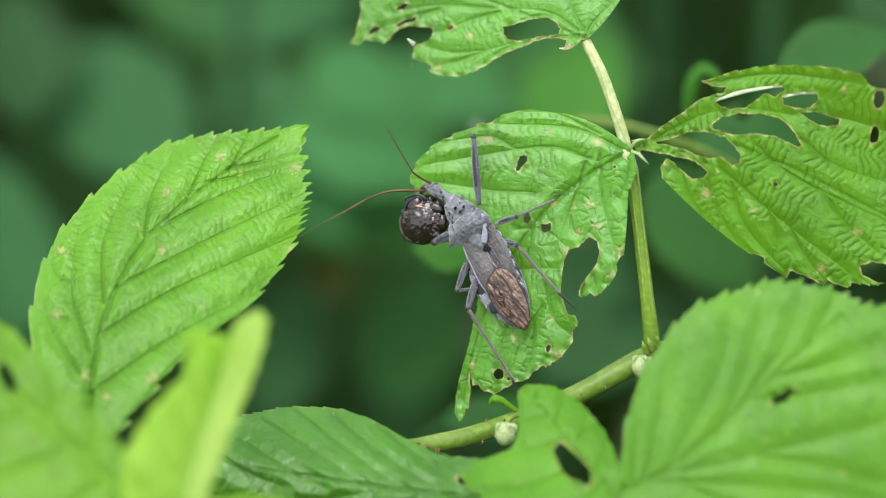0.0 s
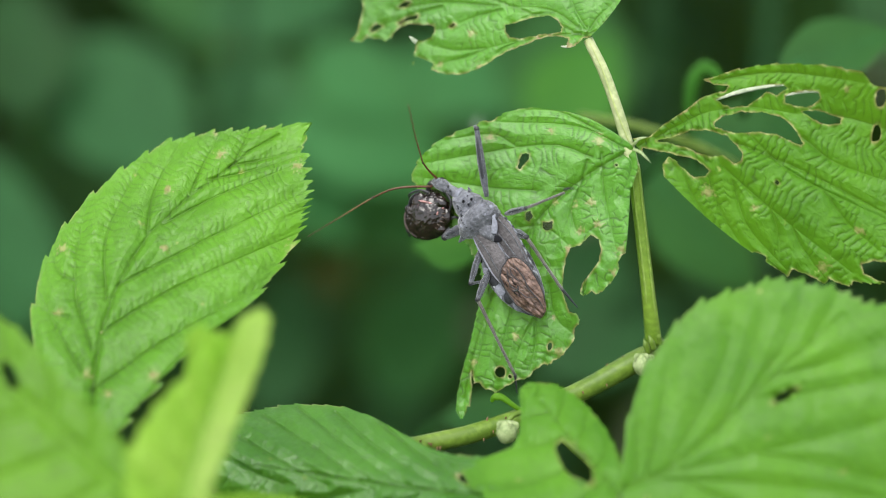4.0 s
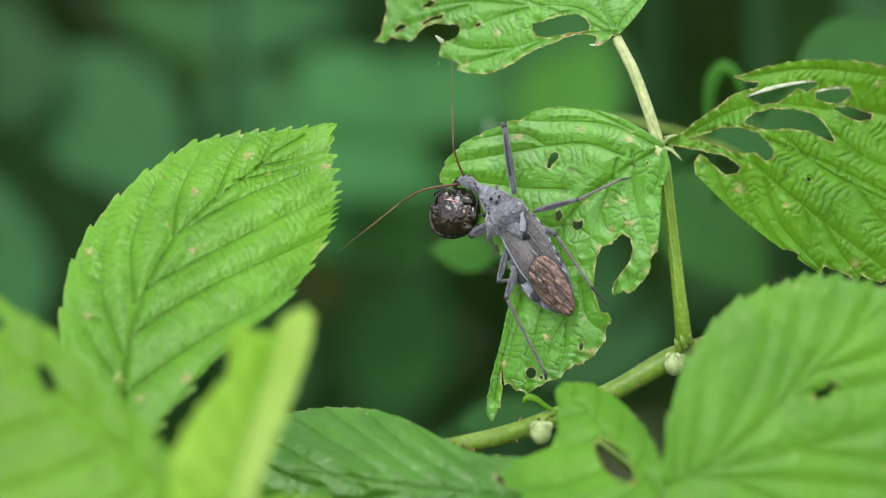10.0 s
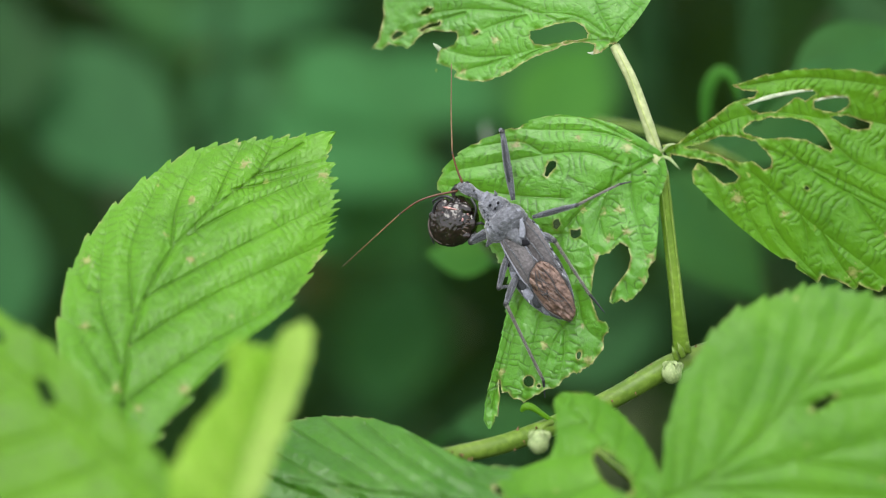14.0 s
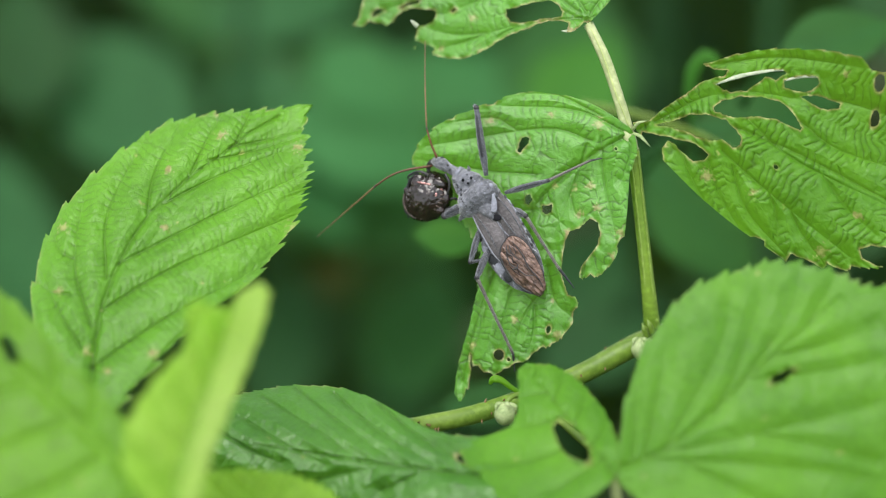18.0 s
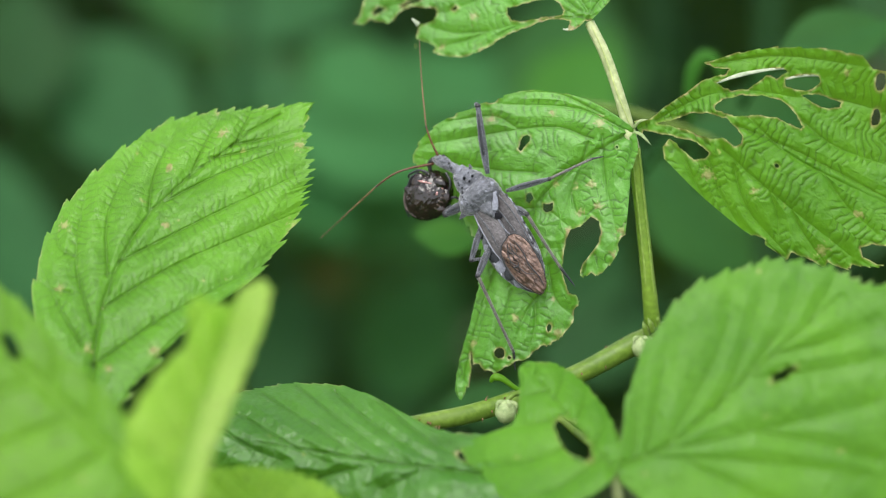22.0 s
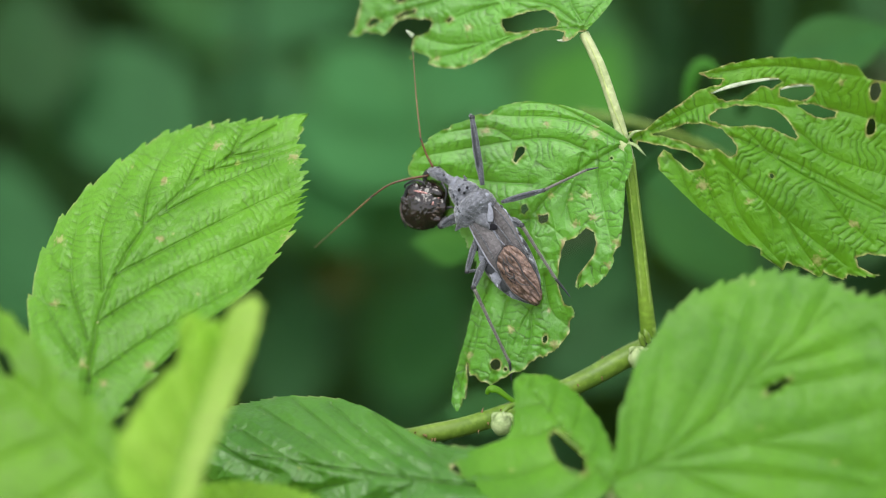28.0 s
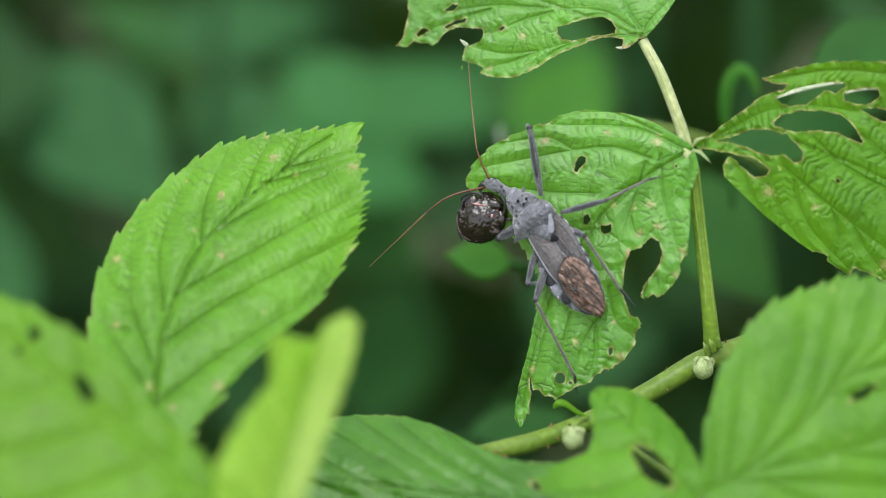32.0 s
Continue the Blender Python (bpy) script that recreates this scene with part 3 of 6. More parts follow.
def thicket():
    """The dense foliage farther back, too many leaves to count."""
    rng = np.random.default_rng(4)
    base_v, base_f = plain_leaf(1.0, 0.62, 0.12, 5)
    base_v, base_f = np.array(base_v), np.array(base_f)
    verts, faces = [], []
    for k in range(6500):
        x, y, z = rng.uniform(-900, 900), rng.uniform(-850, 420), -rng.uniform(430, 1250)
        size = rng.uniform(45, 85)
        e = Euler((rng.uniform(-0.9, 0.25), rng.uniform(-0.6, 0.6), rng.uniform(-3.1, 3.1)))
        height = 900 + 0.94 * y + 0.342 * z
        edge = (x / 860) ** 2 + (max(0, y) / 400) ** 2 + ((z + 800) / 520) ** 4
        if height < 25 or edge > 0.85 + 0.35 * math.sin(x * 0.011 + 1) * math.cos(z * 0.013):
            continue
        v = base_v * size @ np.array(e.to_matrix()).T + (x, y, z)
        faces.append(base_f + len(base_v) * len(verts))
        verts.append(v)
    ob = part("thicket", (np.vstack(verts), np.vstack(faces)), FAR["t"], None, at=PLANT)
    tagged(ob, "dense thicket foliage, deep shade put into its near-black green", "foliage", kind="stuff")


thicket()


bush = thing("bush", pose(0, 0.9, 0), "upright bush stems, shade put into their dim green", "bush")
stem_rng = random.Random(12)
for k in range(16):
    x, y, h = stem_rng.uniform(-700, 700), stem_rng.uniform(-250, 250), stem_rng.uniform(450, 720)
    lean = (stem_rng.uniform(-120, 120), stem_rng.uniform(-60, 60))
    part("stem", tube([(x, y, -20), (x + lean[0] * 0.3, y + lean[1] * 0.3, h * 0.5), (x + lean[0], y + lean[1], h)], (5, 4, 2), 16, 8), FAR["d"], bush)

# ---- the raspberry plant ----
# veins and eaten gaps of the leaves that stand nearest, across and up
LEFT_VEINS = [
    ((-36.7, 16.0), (-35.1, 19.8), (-33.7, 23.1)),
    ((-44.5, 10.5), (-42.4, 15.8), (-39.2, 22.6)),
    ((-52.0, 3.0), (-51.3, 10.5), (-46.7, 21.2)),
    ((-58.4, -9.0), (-59.3, 2.7), (-54.0, 16.7)),
    ((-60.3, -17.4), (-64.5, -6.0), (-63.8, 9.2)),
    ((-61.7, -21.3), (-66.3, -15.0), (-71.3, -6.6)),
    ((-64.4, -5.8), (-67.6, -4.0), (-69.4, 0.3)),
    ((-65.0, -12.0), (-68.1, -11.6), (-71.4, -9.5)),
    ((-37.5, 15.5), (-30.7, 17.0), (-25.0, 18.9)),
    ((-41.6, 13.0), (-35.8, 14.1), (-24.2, 17.7)),
    ((-49.3, 4.6), (-39.8, 9.8), (-23.8, 16.4)),
    ((-56.5, -6.4), (-39.4, 2.8), (-23.0, 10.9)),
    ((-58.7, -14.8), (-46.1, -6.8), (-25.0, 3.0)),
    ((-59.3, -24.7), (-47.5, -16.3), (-28.8, -5.6))]
LEFT_MIDRIB = ((-59.3, -27.1), (-59.3, -19.9), (-58.4, -12.0), (-55.6, -4.6), (-52.0, 2.6), (-48.7, 5.5), (-44.4, 10.2), (-36.7, 15.9), (-31.7, 20.2), (-23.4, 23.9))
BROAD_MIDRIB = ((33.7, -40.2), (40.1, -37.7), (49.9, -29.9), (59.7, -20.8), (65.7, -15.6), (73.7, -8.7))
BUG_VEINS = [
    ((35.5, 18.5), (26.6, 22.8), (12.0, 23.8)),
    ((29.4, 17.1), (20.4, 19.5), (-1.3, 16.2)),
    ((19.2, 11.0), (10.1, 11.7), (-2.8, 13.7)),
    ((15.8, 19.1), (11.1, 21.5), (3.0, 20.6)),
    ((31.1, 21.6), (23.5, 25.5), (17.3, 26.0)),
    ((35.1, 17.8), (36.5, 15.6), (34.7, 9.4)),
    ((31.1, 17.7), (31.6, 10.4), (33.7, 0.1)),
    ((28.6, 16.5), (26.1, 8.4), (22.5, -0.4)),
    ((25.6, 6.9), (26.6, 3.7), (28.8, 3.0)),
    ((16.3, 4.3), (20.9, 4.3), (25.0, 1.1)),
    ((12.7, -3.0), (18.4, -3.0), (24.0, -3.0)),
    ((21.5, -6.1), (22.9, -12.4), (26.2, -15.5)),
    ((20.9, -9.8), (17.3, -15.6), (14.8, -22.9)),
    ((14.8, -10.9), (13.4, -16.7), (12.7, -20.9)),
    ((19.2, -13.5), (19.2, -17.6), (17.9, -22.9)),
    ((10.1, -13.6), (9.0, -18.8), (7.8, -23.6))]
TATTERED_VEINS = [
    ((49.5, 30.8), (63.3, 32.4), (80.4, 29.9)),
    ((53.1, 15.3), (61.8, 7.7), (76.6, -4.0)),
    ((55.0, 12.7), (57.7, 4.7), (65.4, -4.0)),
    ((61.8, 7.7), (63.3, 3.2), (63.5, -2.2)),
    ((65.8, 4.6), (68.0, 0.1), (72.2, -5.4)),
    ((57.7, 21.1), (66.4, 13.7), (82.7, 5.7)),
    ((71.5, 10.9), (75.6, 5.2), (81.1, 0.1)),
    ((53.1, 25.8), (58.2, 26.2), (67.4, 24.8)),
    ((67.4, 20.7), (73.5, 16.0), (83.7, 12.4)),
    ((45.5, 15.6), (48.0, 9.4), (52.8, 1.8)),
    ((50.6, 13.5), (53.1, 6.8), (57.7, -0.7)),
    ((40.8, 20.7), (49.0, 24.8), (53.1, 25.8)),
    ((70.5, 24.8), (75.6, 24.2), (83.7, 21.6))]
TOP_VEINS = [
    ((27.3, 40.0), (18.5, 39.4), (10.1, 37.8)),
    ((10.1, 37.8), (3.8, 37.7), (-2.6, 39.4)),
    ((27.1, 41.0), (21.6, 44.7), (12.2, 45.7)),
    ((12.2, 45.7), (1.7, 46.7), (-7.4, 45.7)),
    ((29.0, 40.5), (30.6, 43.0), (33.6, 45.8)),
    ((28.4, 41.0), (26.7, 43.9), (24.6, 49.2)),
    ((12.8, 45.0), (7.0, 43.5), (1.7, 41.4)),
    ((1.7, 46.0), (-2.6, 44.9), (-10.1, 42.6)),
    ((10.1, 37.7), (5.9, 36.2), (0.6, 35.0)),
    ((18.5, 39.2), (14.3, 38.2), (9.1, 34.8)),
    ((28.6, 39.9), (31.3, 40.7), (32.8, 42.7)),
    ((22.6, 44.1), (18.5, 43.8), (14.3, 42.2))]
BROAD_VEINS = [
    ((40.6, -37.3), (50.1, -20.3), (53.4, -8.2)),
    ((37.2, -38.4), (39.8, -27.0), (42.4, -13.1)),
    ((35.3, -38.4), (35.5, -29.0), (35.6, -21.3)),
    ((53.8, -26.0), (61.4, -15.5), (64.9, -5.8)),
    ((48.9, -31.3), (52.9, -24.1), (59.5, -4.8)),
    ((41.0, -37.7), (55.5, -34.6), (75.4, -29.9)),
    ((38.1, -39.0), (55.3, -39.5), (74.9, -42.0)),
    ((54.5, -34.2), (64.9, -35.9), (76.2, -39.1)),
    ((59.7, -21.2), (67.5, -19.3), (77.2, -16.4)),
    ((65.7, -15.5), (68.8, -10.6), (70.8, -7.2)),
    ((55.8, -25.1), (65.4, -24.1), (76.9, -22.1)),
    ((43.9, -39.3), (53.3, -44.0), (63.5, -49.5))]
LONG_VEINS = [
    ((-17.5, -29.7), (-9.3, -35.6), (1.6, -41.2)),
    ((-24.6, -29.0), (-14.3, -35.7), (-4.3, -41.4)),
    ((-30.7, -30.4), (-20.4, -35.8), (-10.2, -41.9)),
    ((-34.7, -33.7), (-27.4, -37.4), (-18.2, -41.7)),
    ((-37.7, -36.2), (-32.4, -39.1), (-26.2, -41.6)),
    ((-9.4, -31.1), (-2.4, -36.1), (6.4, -41.1)),
    ((-22.1, -45.3), (-16.2, -43.3), (-10.2, -42.0)),
    ((-8.2, -45.9), (-2.4, -43.0), (1.6, -41.4))]
BUG_BAY = ((25.3, 0.4), (27.2, 1.1), (28.4, 2.2), (29.2, 2.8), (30.6, 2.1), (31.0, 0.1), (30.6, -2.0), (29.6, -3.5), (28.4, -5.0), (27.6, -6.2), (27.3, -8.0), (28.2, -8.5), (29.3, -7.5), (30.3, -8.3), (31.8, -7.1), (33.4, -5.5), (34.3, -3.8), (34.1, -2.2), (34.6, -0.9), (35.8, -0.3), (42.7, 0.1), (42.7, -11.4), (25.3, -11.3), (24.5, -9.3), (24.0, -7.0), (24.2, -4.1), (24.7, -1.5))
BUG_LOWER_EDGE = ((42.7, -10.7), (42.7, -32.7), (11.6, -33.5), (11.6, -26.7), (13.2, -25.6), (14.8, -24.6), (16.1, -23.8), (17.3, -24.0), (19.0, -22.3), (20.8, -20.8), (21.6, -21.5), (22.5, -20.3), (23.8, -20.0), (25.0, -18.2), (26.4, -16.3), (26.4, -14.4), (27.2, -13.2), (26.7, -11.6), (25.3, -11.3))
BUG_TIP_NOTCH = ((7.5, -22.5), (7.8, -24.9), (9.0, -24.6), (9.8, -26.0), (11.1, -26.0), (11.9, -26.8), (11.9, -34.5), (6.4, -34.7), (6.2, -31.2), (6.6, -29.0), (7.3, -29.2), (7.4, -26.2))
BUG_HOLE = ((15.8, 15.2), (16.1, 16.8), (16.6, 17.8), (18.1, 17.9), (17.9, 16.8), (17.1, 15.9), (16.3, 15.0))
BUG_SMALL_HOLE = ((17.4, 7.0), (18.3, 7.3), (18.6, 6.2), (18.0, 5.2), (17.3, 5.6))
BUG_SQUARE_HOLE = ((20.5, 5.2), (21.5, 5.0), (22.2, 5.4), (22.2, 4.1), (21.5, 3.6), (20.6, 4.0))
TATTER_BELOW = ((38.6, 18.8), (42.9, 17.8), (47.0, 16.9), (49.2, 15.9), (50.5, 14.6), (49.9, 13.6), (47.7, 13.3), (46.2, 14.7), (44.5, 16.2), (43.0, 17.2), (42.0, 15.6), (42.2, 13.5), (43.4, 10.9), (45.1, 9.4), (47.0, 7.6), (49.5, 4.5), (52.5, 1.1), (53.4, 1.8), (57.7, -1.2), (58.0, -0.3), (59.5, -0.3), (61.1, -0.9), (61.1, -2.3), (65.2, -4.7), (65.8, -3.4), (67.4, -13.3), (53.1, -12.3), (35.7, 4.2))
TATTER_LOW_EDGE = ((65.2, -4.7), (65.8, -3.4), (68.9, -4.4), (72.0, -6.1), (72.5, -5.0), (76.3, -6.7), (76.8, -5.6), (79.6, -6.2), (83.7, -6.6), (83.7, -16.3), (65.4, -16.3))
TATTER_ABOVE = ((35.9, 20.1), (37.8, 20.7), (39.8, 20.7), (41.9, 22.8), (46.0, 25.4), (48.8, 27.7), (50.9, 28.6), (53.3, 29.1), (53.9, 30.0), (51.3, 30.2), (49.2, 31.2), (53.1, 32.3), (58.2, 33.9), (65.4, 34.3), (71.5, 33.6), (77.6, 32.0), (79.4, 29.9), (85.7, 28.3), (85.7, 43.2), (35.7, 43.4))
TATTER_SLIT = ((51.6, 27.7), (54.2, 28.2), (57.2, 29.2), (61.3, 30.1), (63.9, 30.1), (64.6, 29.6), (62.8, 28.4), (60.8, 28.9), (59.3, 27.7), (57.7, 26.5), (55.2, 26.2), (53.1, 26.5))
TATTER_NOTCH = ((78.2, -2.4), (80.2, -1.8), (84.7, -2.2), (84.7, -6.0), (81.0, -5.4), (79.8, -4.4), (78.6, -4.1))
TATTER_EYE = ((64.2, 28.2), (67.4, 29.1), (70.0, 28.9), (70.4, 27.8), (69.5, 26.6), (67.9, 26.0), (65.4, 26.5), (64.2, 27.0))
TATTER_TEAR = ((67.4, 25.4), (70.5, 25.5), (73.0, 24.5), (74.6, 24.1), (74.3, 23.3), (72.5, 23.0), (70.7, 23.2), (68.4, 24.6))
TATTER_GAP = ((51.4, 23.3), (53.1, 24.5), (56.2, 25.3), (60.3, 25.2), (63.3, 24.5), (65.4, 22.9), (66.6, 21.2), (67.6, 19.6), (67.1, 19.0), (65.9, 19.6), (64.4, 20.4), (62.8, 21.1), (59.8, 21.7), (57.7, 21.5), (55.2, 21.4), (53.1, 21.8), (51.6, 22.6))
TATTER_BASE_GAP = ((41.0, 20.0), (43.9, 20.7), (47.0, 21.9), (51.1, 21.8), (53.6, 20.9), (55.2, 19.5), (56.4, 17.8), (56.2, 16.3), (55.0, 15.9), (53.6, 16.9), (52.6, 17.3), (50.6, 17.0), (48.5, 17.9), (46.0, 18.9), (43.4, 19.6))
TOP_HOLE = ((13.5, 42.1), (15.9, 42.5), (19.0, 43.4), (21.6, 43.5), (23.1, 42.8), (23.9, 41.4), (23.6, 40.4), (21.1, 40.2), (18.5, 39.8), (15.9, 39.4), (14.3, 39.7), (13.7, 40.7))
TOP_EDGE = ((30.8, 39.6), (28.0, 39.1), (26.3, 37.7), (24.7, 37.3), (25.1, 39.2), (22.6, 39.7), (19.7, 39.2), (18.0, 38.5), (15.4, 37.6), (12.2, 36.2), (10.1, 34.9), (8.0, 33.7), (4.9, 33.0), (1.7, 33.4), (-0.6, 34.1), (0.2, 35.1), (-1.5, 36.0), (-3.6, 36.8), (-3.3, 38.7), (-4.7, 27.9), (30.8, 27.2))
TOP_TORN_EDGE = ((-4.7, 27.9), (-3.3, 38.7), (-2.9, 39.4), (-0.4, 40.0), (0.3, 41.6), (0.1, 42.5), (-1.5, 42.5), (-3.6, 43.0), (-6.1, 42.5), (-7.3, 41.4), (-7.8, 40.5), (-9.2, 39.6), (-9.9, 40.2), (-11.5, 40.3), (-12.5, 40.7), (-13.9, 39.6), (-15.9, 40.0), (-14.6, 41.2), (-14.1, 43.1), (-13.5, 45.8), (-13.3, 53.8), (-26.5, 54.3), (-26.5, 28.4))
TOP_SLIT = ((-6.8, 43.1), (-5.2, 44.1), (-2.9, 44.5), (-2.9, 43.8), (-4.7, 43.4), (-6.4, 42.8))
TOP_PIT = ((3.0, 42.2), (3.8, 42.8), (4.4, 42.5), (3.6, 41.9))
TOP_EYE = ((-12.0, 41.9), (-11.2, 42.8), (-9.9, 43.0), (-9.6, 42.5), (-10.6, 42.0), (-11.6, 41.4))
TOP_SCRATCH = ((-6.8, 46.1), (-5.2, 47.3), (-4.3, 47.0), (-5.2, 46.1))
LEFT_LEAF = dict(rib=[(-57.7, -32.8), (-60.5, -12.0), (-50.0, 6.3), (-22.6, 23.9)], left=[0.4, 2.5, 5.6, 9.8, 14.3, 17.6, 20.2, 22.0, 23.1, 23.7, 24.1, 24.2, 24.0, 23.8, 23.6, 22.4, 21.0, 19.6, 18.1, 16.5, 14.8, 13.0, 11.2, 9.4, 7.5, 5.8, 4.0, 2.2, 0.0],
    right=[1.9, 4.6, 6.9, 9.8, 13.5, 17.9, 26.9, 30.9, 32.7, 34.1, 34.1, 33.6, 32.5, 31.3, 29.8, 28.3, 26.7, 25.1, 23.4, 21.6, 19.8, 17.5, 14.9, 12.6, 10.1, 7.2, 4.4, 1.9, 0.0],
    lean=(112, 25, 37), plane=(7.6, 0.06, -0.6), bites=[], veins=LEFT_VEINS, midrib=LEFT_MIDRIB, fold=0.1, cup=-0.006, droop=0.0, wave=0.5, relief=1.05, teeth=17, tooth=(1.0, 1.9), dash=0.6, ladder=1.25, rung=0.85, quilt=1.5, tilt=-0.3, links=0.7, deep=1.4, pale=0.1, sweep=5, spots=[(-39.4, 17.8, 0.63), (-48.7, 11.2, 0.73), (-48.4, 0.4, 0.61), (-66.8, -11.3, 0.61), (-60.7, -21.9, 0.6), (-48.8, -22.1, 0.7), (-56.6, -25.4, 0.59), (-67.4, 0.1, 0.72), (-24.9, 15.7, 0.73), (-25.3, 0.1, 1.02), (-40.6, 21.8, 0.42)])
BUG_LEAFLET = dict(rib=[(36.9, 18.4), (23.5, 12.4), (10.1, 1.2), (5.5, -31.3)], left=[4.0, 6.8, 17.4, 20.7, 22.0, 22.7, 21.5, 21.1, 26.8, 28.0, 27.7, 27.4, 26.7, 25.8, 24.8, 23.4, 22.0, 21.1, 20.0, 18.5, 16.8, 14.5, 13.0, 10.9, 8.9, 5.0, 1.9, 1.8, 0.3],
    right=[2.0, 9.7, 14.6, 19.1, 21.3, 24.0, 27.4, 29.3, 29.7, 26.9, 22.4, 18.8, 15.7, 13.2, 11.3, 9.4, 7.5, 6.2, 5.3, 4.5, 3.6, 3.2, 2.8, 2.5, 2.8, 3.0, 3.1, 2.6, 0.3],
    lean=(74, 42, 27), plane=(-10.5, 0.34, 0.0), bites=[(12.7, -22.6, 0.94, 1.0, 0), (21.8, -17.7, 0.42, 0.73, -15), (33.7, 15.6, 0.27, 0.27, 0), (14.5, -23.4, 0.31, 0.31, 0), (10.8, 24.6, 1.05, 0.63, 20), (3.2, 21.8, 0.84, 0.58, 15), (-1.5, 19.1, 0.95, 0.64, 30), (-3.4, 16.7, 0.64, 0.53, 30)], gaps=[BUG_BAY, BUG_LOWER_EDGE, BUG_TIP_NOTCH, BUG_HOLE, BUG_SMALL_HOLE, BUG_SQUARE_HOLE], veins=BUG_VEINS, fold=0.03, cup=-0.002, droop=0.0, wave=0.6, relief=1.0, teeth=30, tooth=0.5, pale=0.2, curl=(10, -0.013, -1), ladder=1.4, rung=0.9, quilt=1.4, tilt=0.12, links=0.8, deep=1.2, sweep=3, spots=[(30.6, 20.2, 0.83), (29.1, 8.8, 0.62), (30.4, 4.8, 0.62), (27.2, 3.7, 0.52), (22.0, 22.0, 0.52), (10.6, 20.9, 0.74), (22.8, 9.0, 0.52), (26.6, 8.2, 0.42), (15.5, -16.0, 0.63), (23.5, -18.6, 0.62), (26.2, -16.5, 0.62), (22.5, -12.4, 0.42), (7.8, -20.9, 0.53), (34.7, 0.1, 0.62), (33.2, -4.0, 0.52), (25.0, 0.1, 0.52)])
TATTERED_LEAFLET = dict(rib=[(37.6, 18.9), (47.0, 25.9), (63.3, 17.6), (92.8, 1.1)], left=[4.0, 5.5, 7.0, 8.5, 10.0, 11.5, 13.0, 13.6, 16.0, 18.4, 20.3, 22.6, 24.4, 25.9, 26.2, 26.4, 26.7, 26.2, 25.6, 25.0, 24.0, 20.2, 18.1, 16.0, 13.8, 11.6, 9.3, 5.3, 1.0],
    right=[43.7, 43.6, 43.0, 42.2, 41.2, 40.0, 39.0, 38.0, 37.0, 36.0, 35.0, 34.0, 33.0, 32.2, 31.5, 27.5, 27.1, 26.0, 24.2, 22.9, 21.7, 19.9, 18.0, 16.0, 13.4, 10.6, 7.8, 4.8, 1.0],
    lean=(75, 42, 34), plane=(-1.0, 0.06, 0.0), bites=[(80.8, 27.5, 0.92, 1.54, 0), (80.6, 21.3, 0.82, 1.54, -10), (62.8, 12.4, 0.46, 0.36, -20)], gaps=[TATTER_NOTCH, TATTER_BELOW, TATTER_LOW_EDGE, TATTER_ABOVE, TATTER_SLIT, TATTER_EYE, TATTER_TEAR, TATTER_GAP, TATTER_BASE_GAP], veins=TATTERED_VEINS, fold=0.02, cup=-0.003, droop=0.0, wave=0.9, relief=1.0, teeth=30, tooth=0.45, pale=0.4, tilt=0.45, links=0.45, deep=2.0, curl=(9, -0.026, 1), ladder=1.45, rung=0.75, sweep=3, spots=[(50.3, 10.6, 0.93), (58.8, 7.8, 0.51), (77.6, 3.7, 0.62), (71.3, -3.0, 0.82), (74.8, 29.4, 0.51), (52.1, 1.1, 0.51), (42.4, 16.6, 0.72), (49.9, 31.2, 0.72)])
TOP_LEAFLET = dict(rib=[(28.8, 39.1), (16.3, 45.0), (1.7, 52.5), (-15.1, 52.7)], left=[2.4, 3.9, 4.6, 5.0, 6.1, 7.4, 9.4, 13.6, 18.4, 19.8, 20.5, 19.7, 19.9, 19.0, 18.6, 18.2, 18.3, 20.2, 19.4, 22.1, 21.3, 19.6, 17.9, 16.2, 14.4, 12.2, 9.8, 7.4, 4.7],
    right=[15.2, 15.8, 16.5, 17.3, 17.2, 17.2, 17.2, 17.2, 17.3, 17.0, 16.7, 16.5, 16.3, 16.1, 16.0, 15.9, 15.2, 14.3, 13.4, 12.5, 11.6, 10.8, 10.0, 9.1, 7.4, 5.7, 4.0, 2.4, 0.9],
    lean=(100, 50), plane=(-4.5, 0.33, -0.2), bites=[], gaps=[TOP_HOLE, TOP_EDGE, TOP_TORN_EDGE, TOP_SLIT, TOP_PIT, TOP_EYE, TOP_SCRATCH], veins=TOP_VEINS, fold=-0.05, cup=-0.006, droop=0.0, wave=0.7, relief=0.9, teeth=34, tooth=0.5, pale=0.25, rung=0.55, tilt=0.15, links=0.7, deep=1.4, ladder=1.3, sweep=3, spots=[(7.2, 40.5, 0.63), (8.8, 34.2, 0.73), (20.0, 39.0, 0.84), (25.2, 37.7, 0.73), (1.4, 35.1, 0.52), (31.9, 41.8, 0.63)])
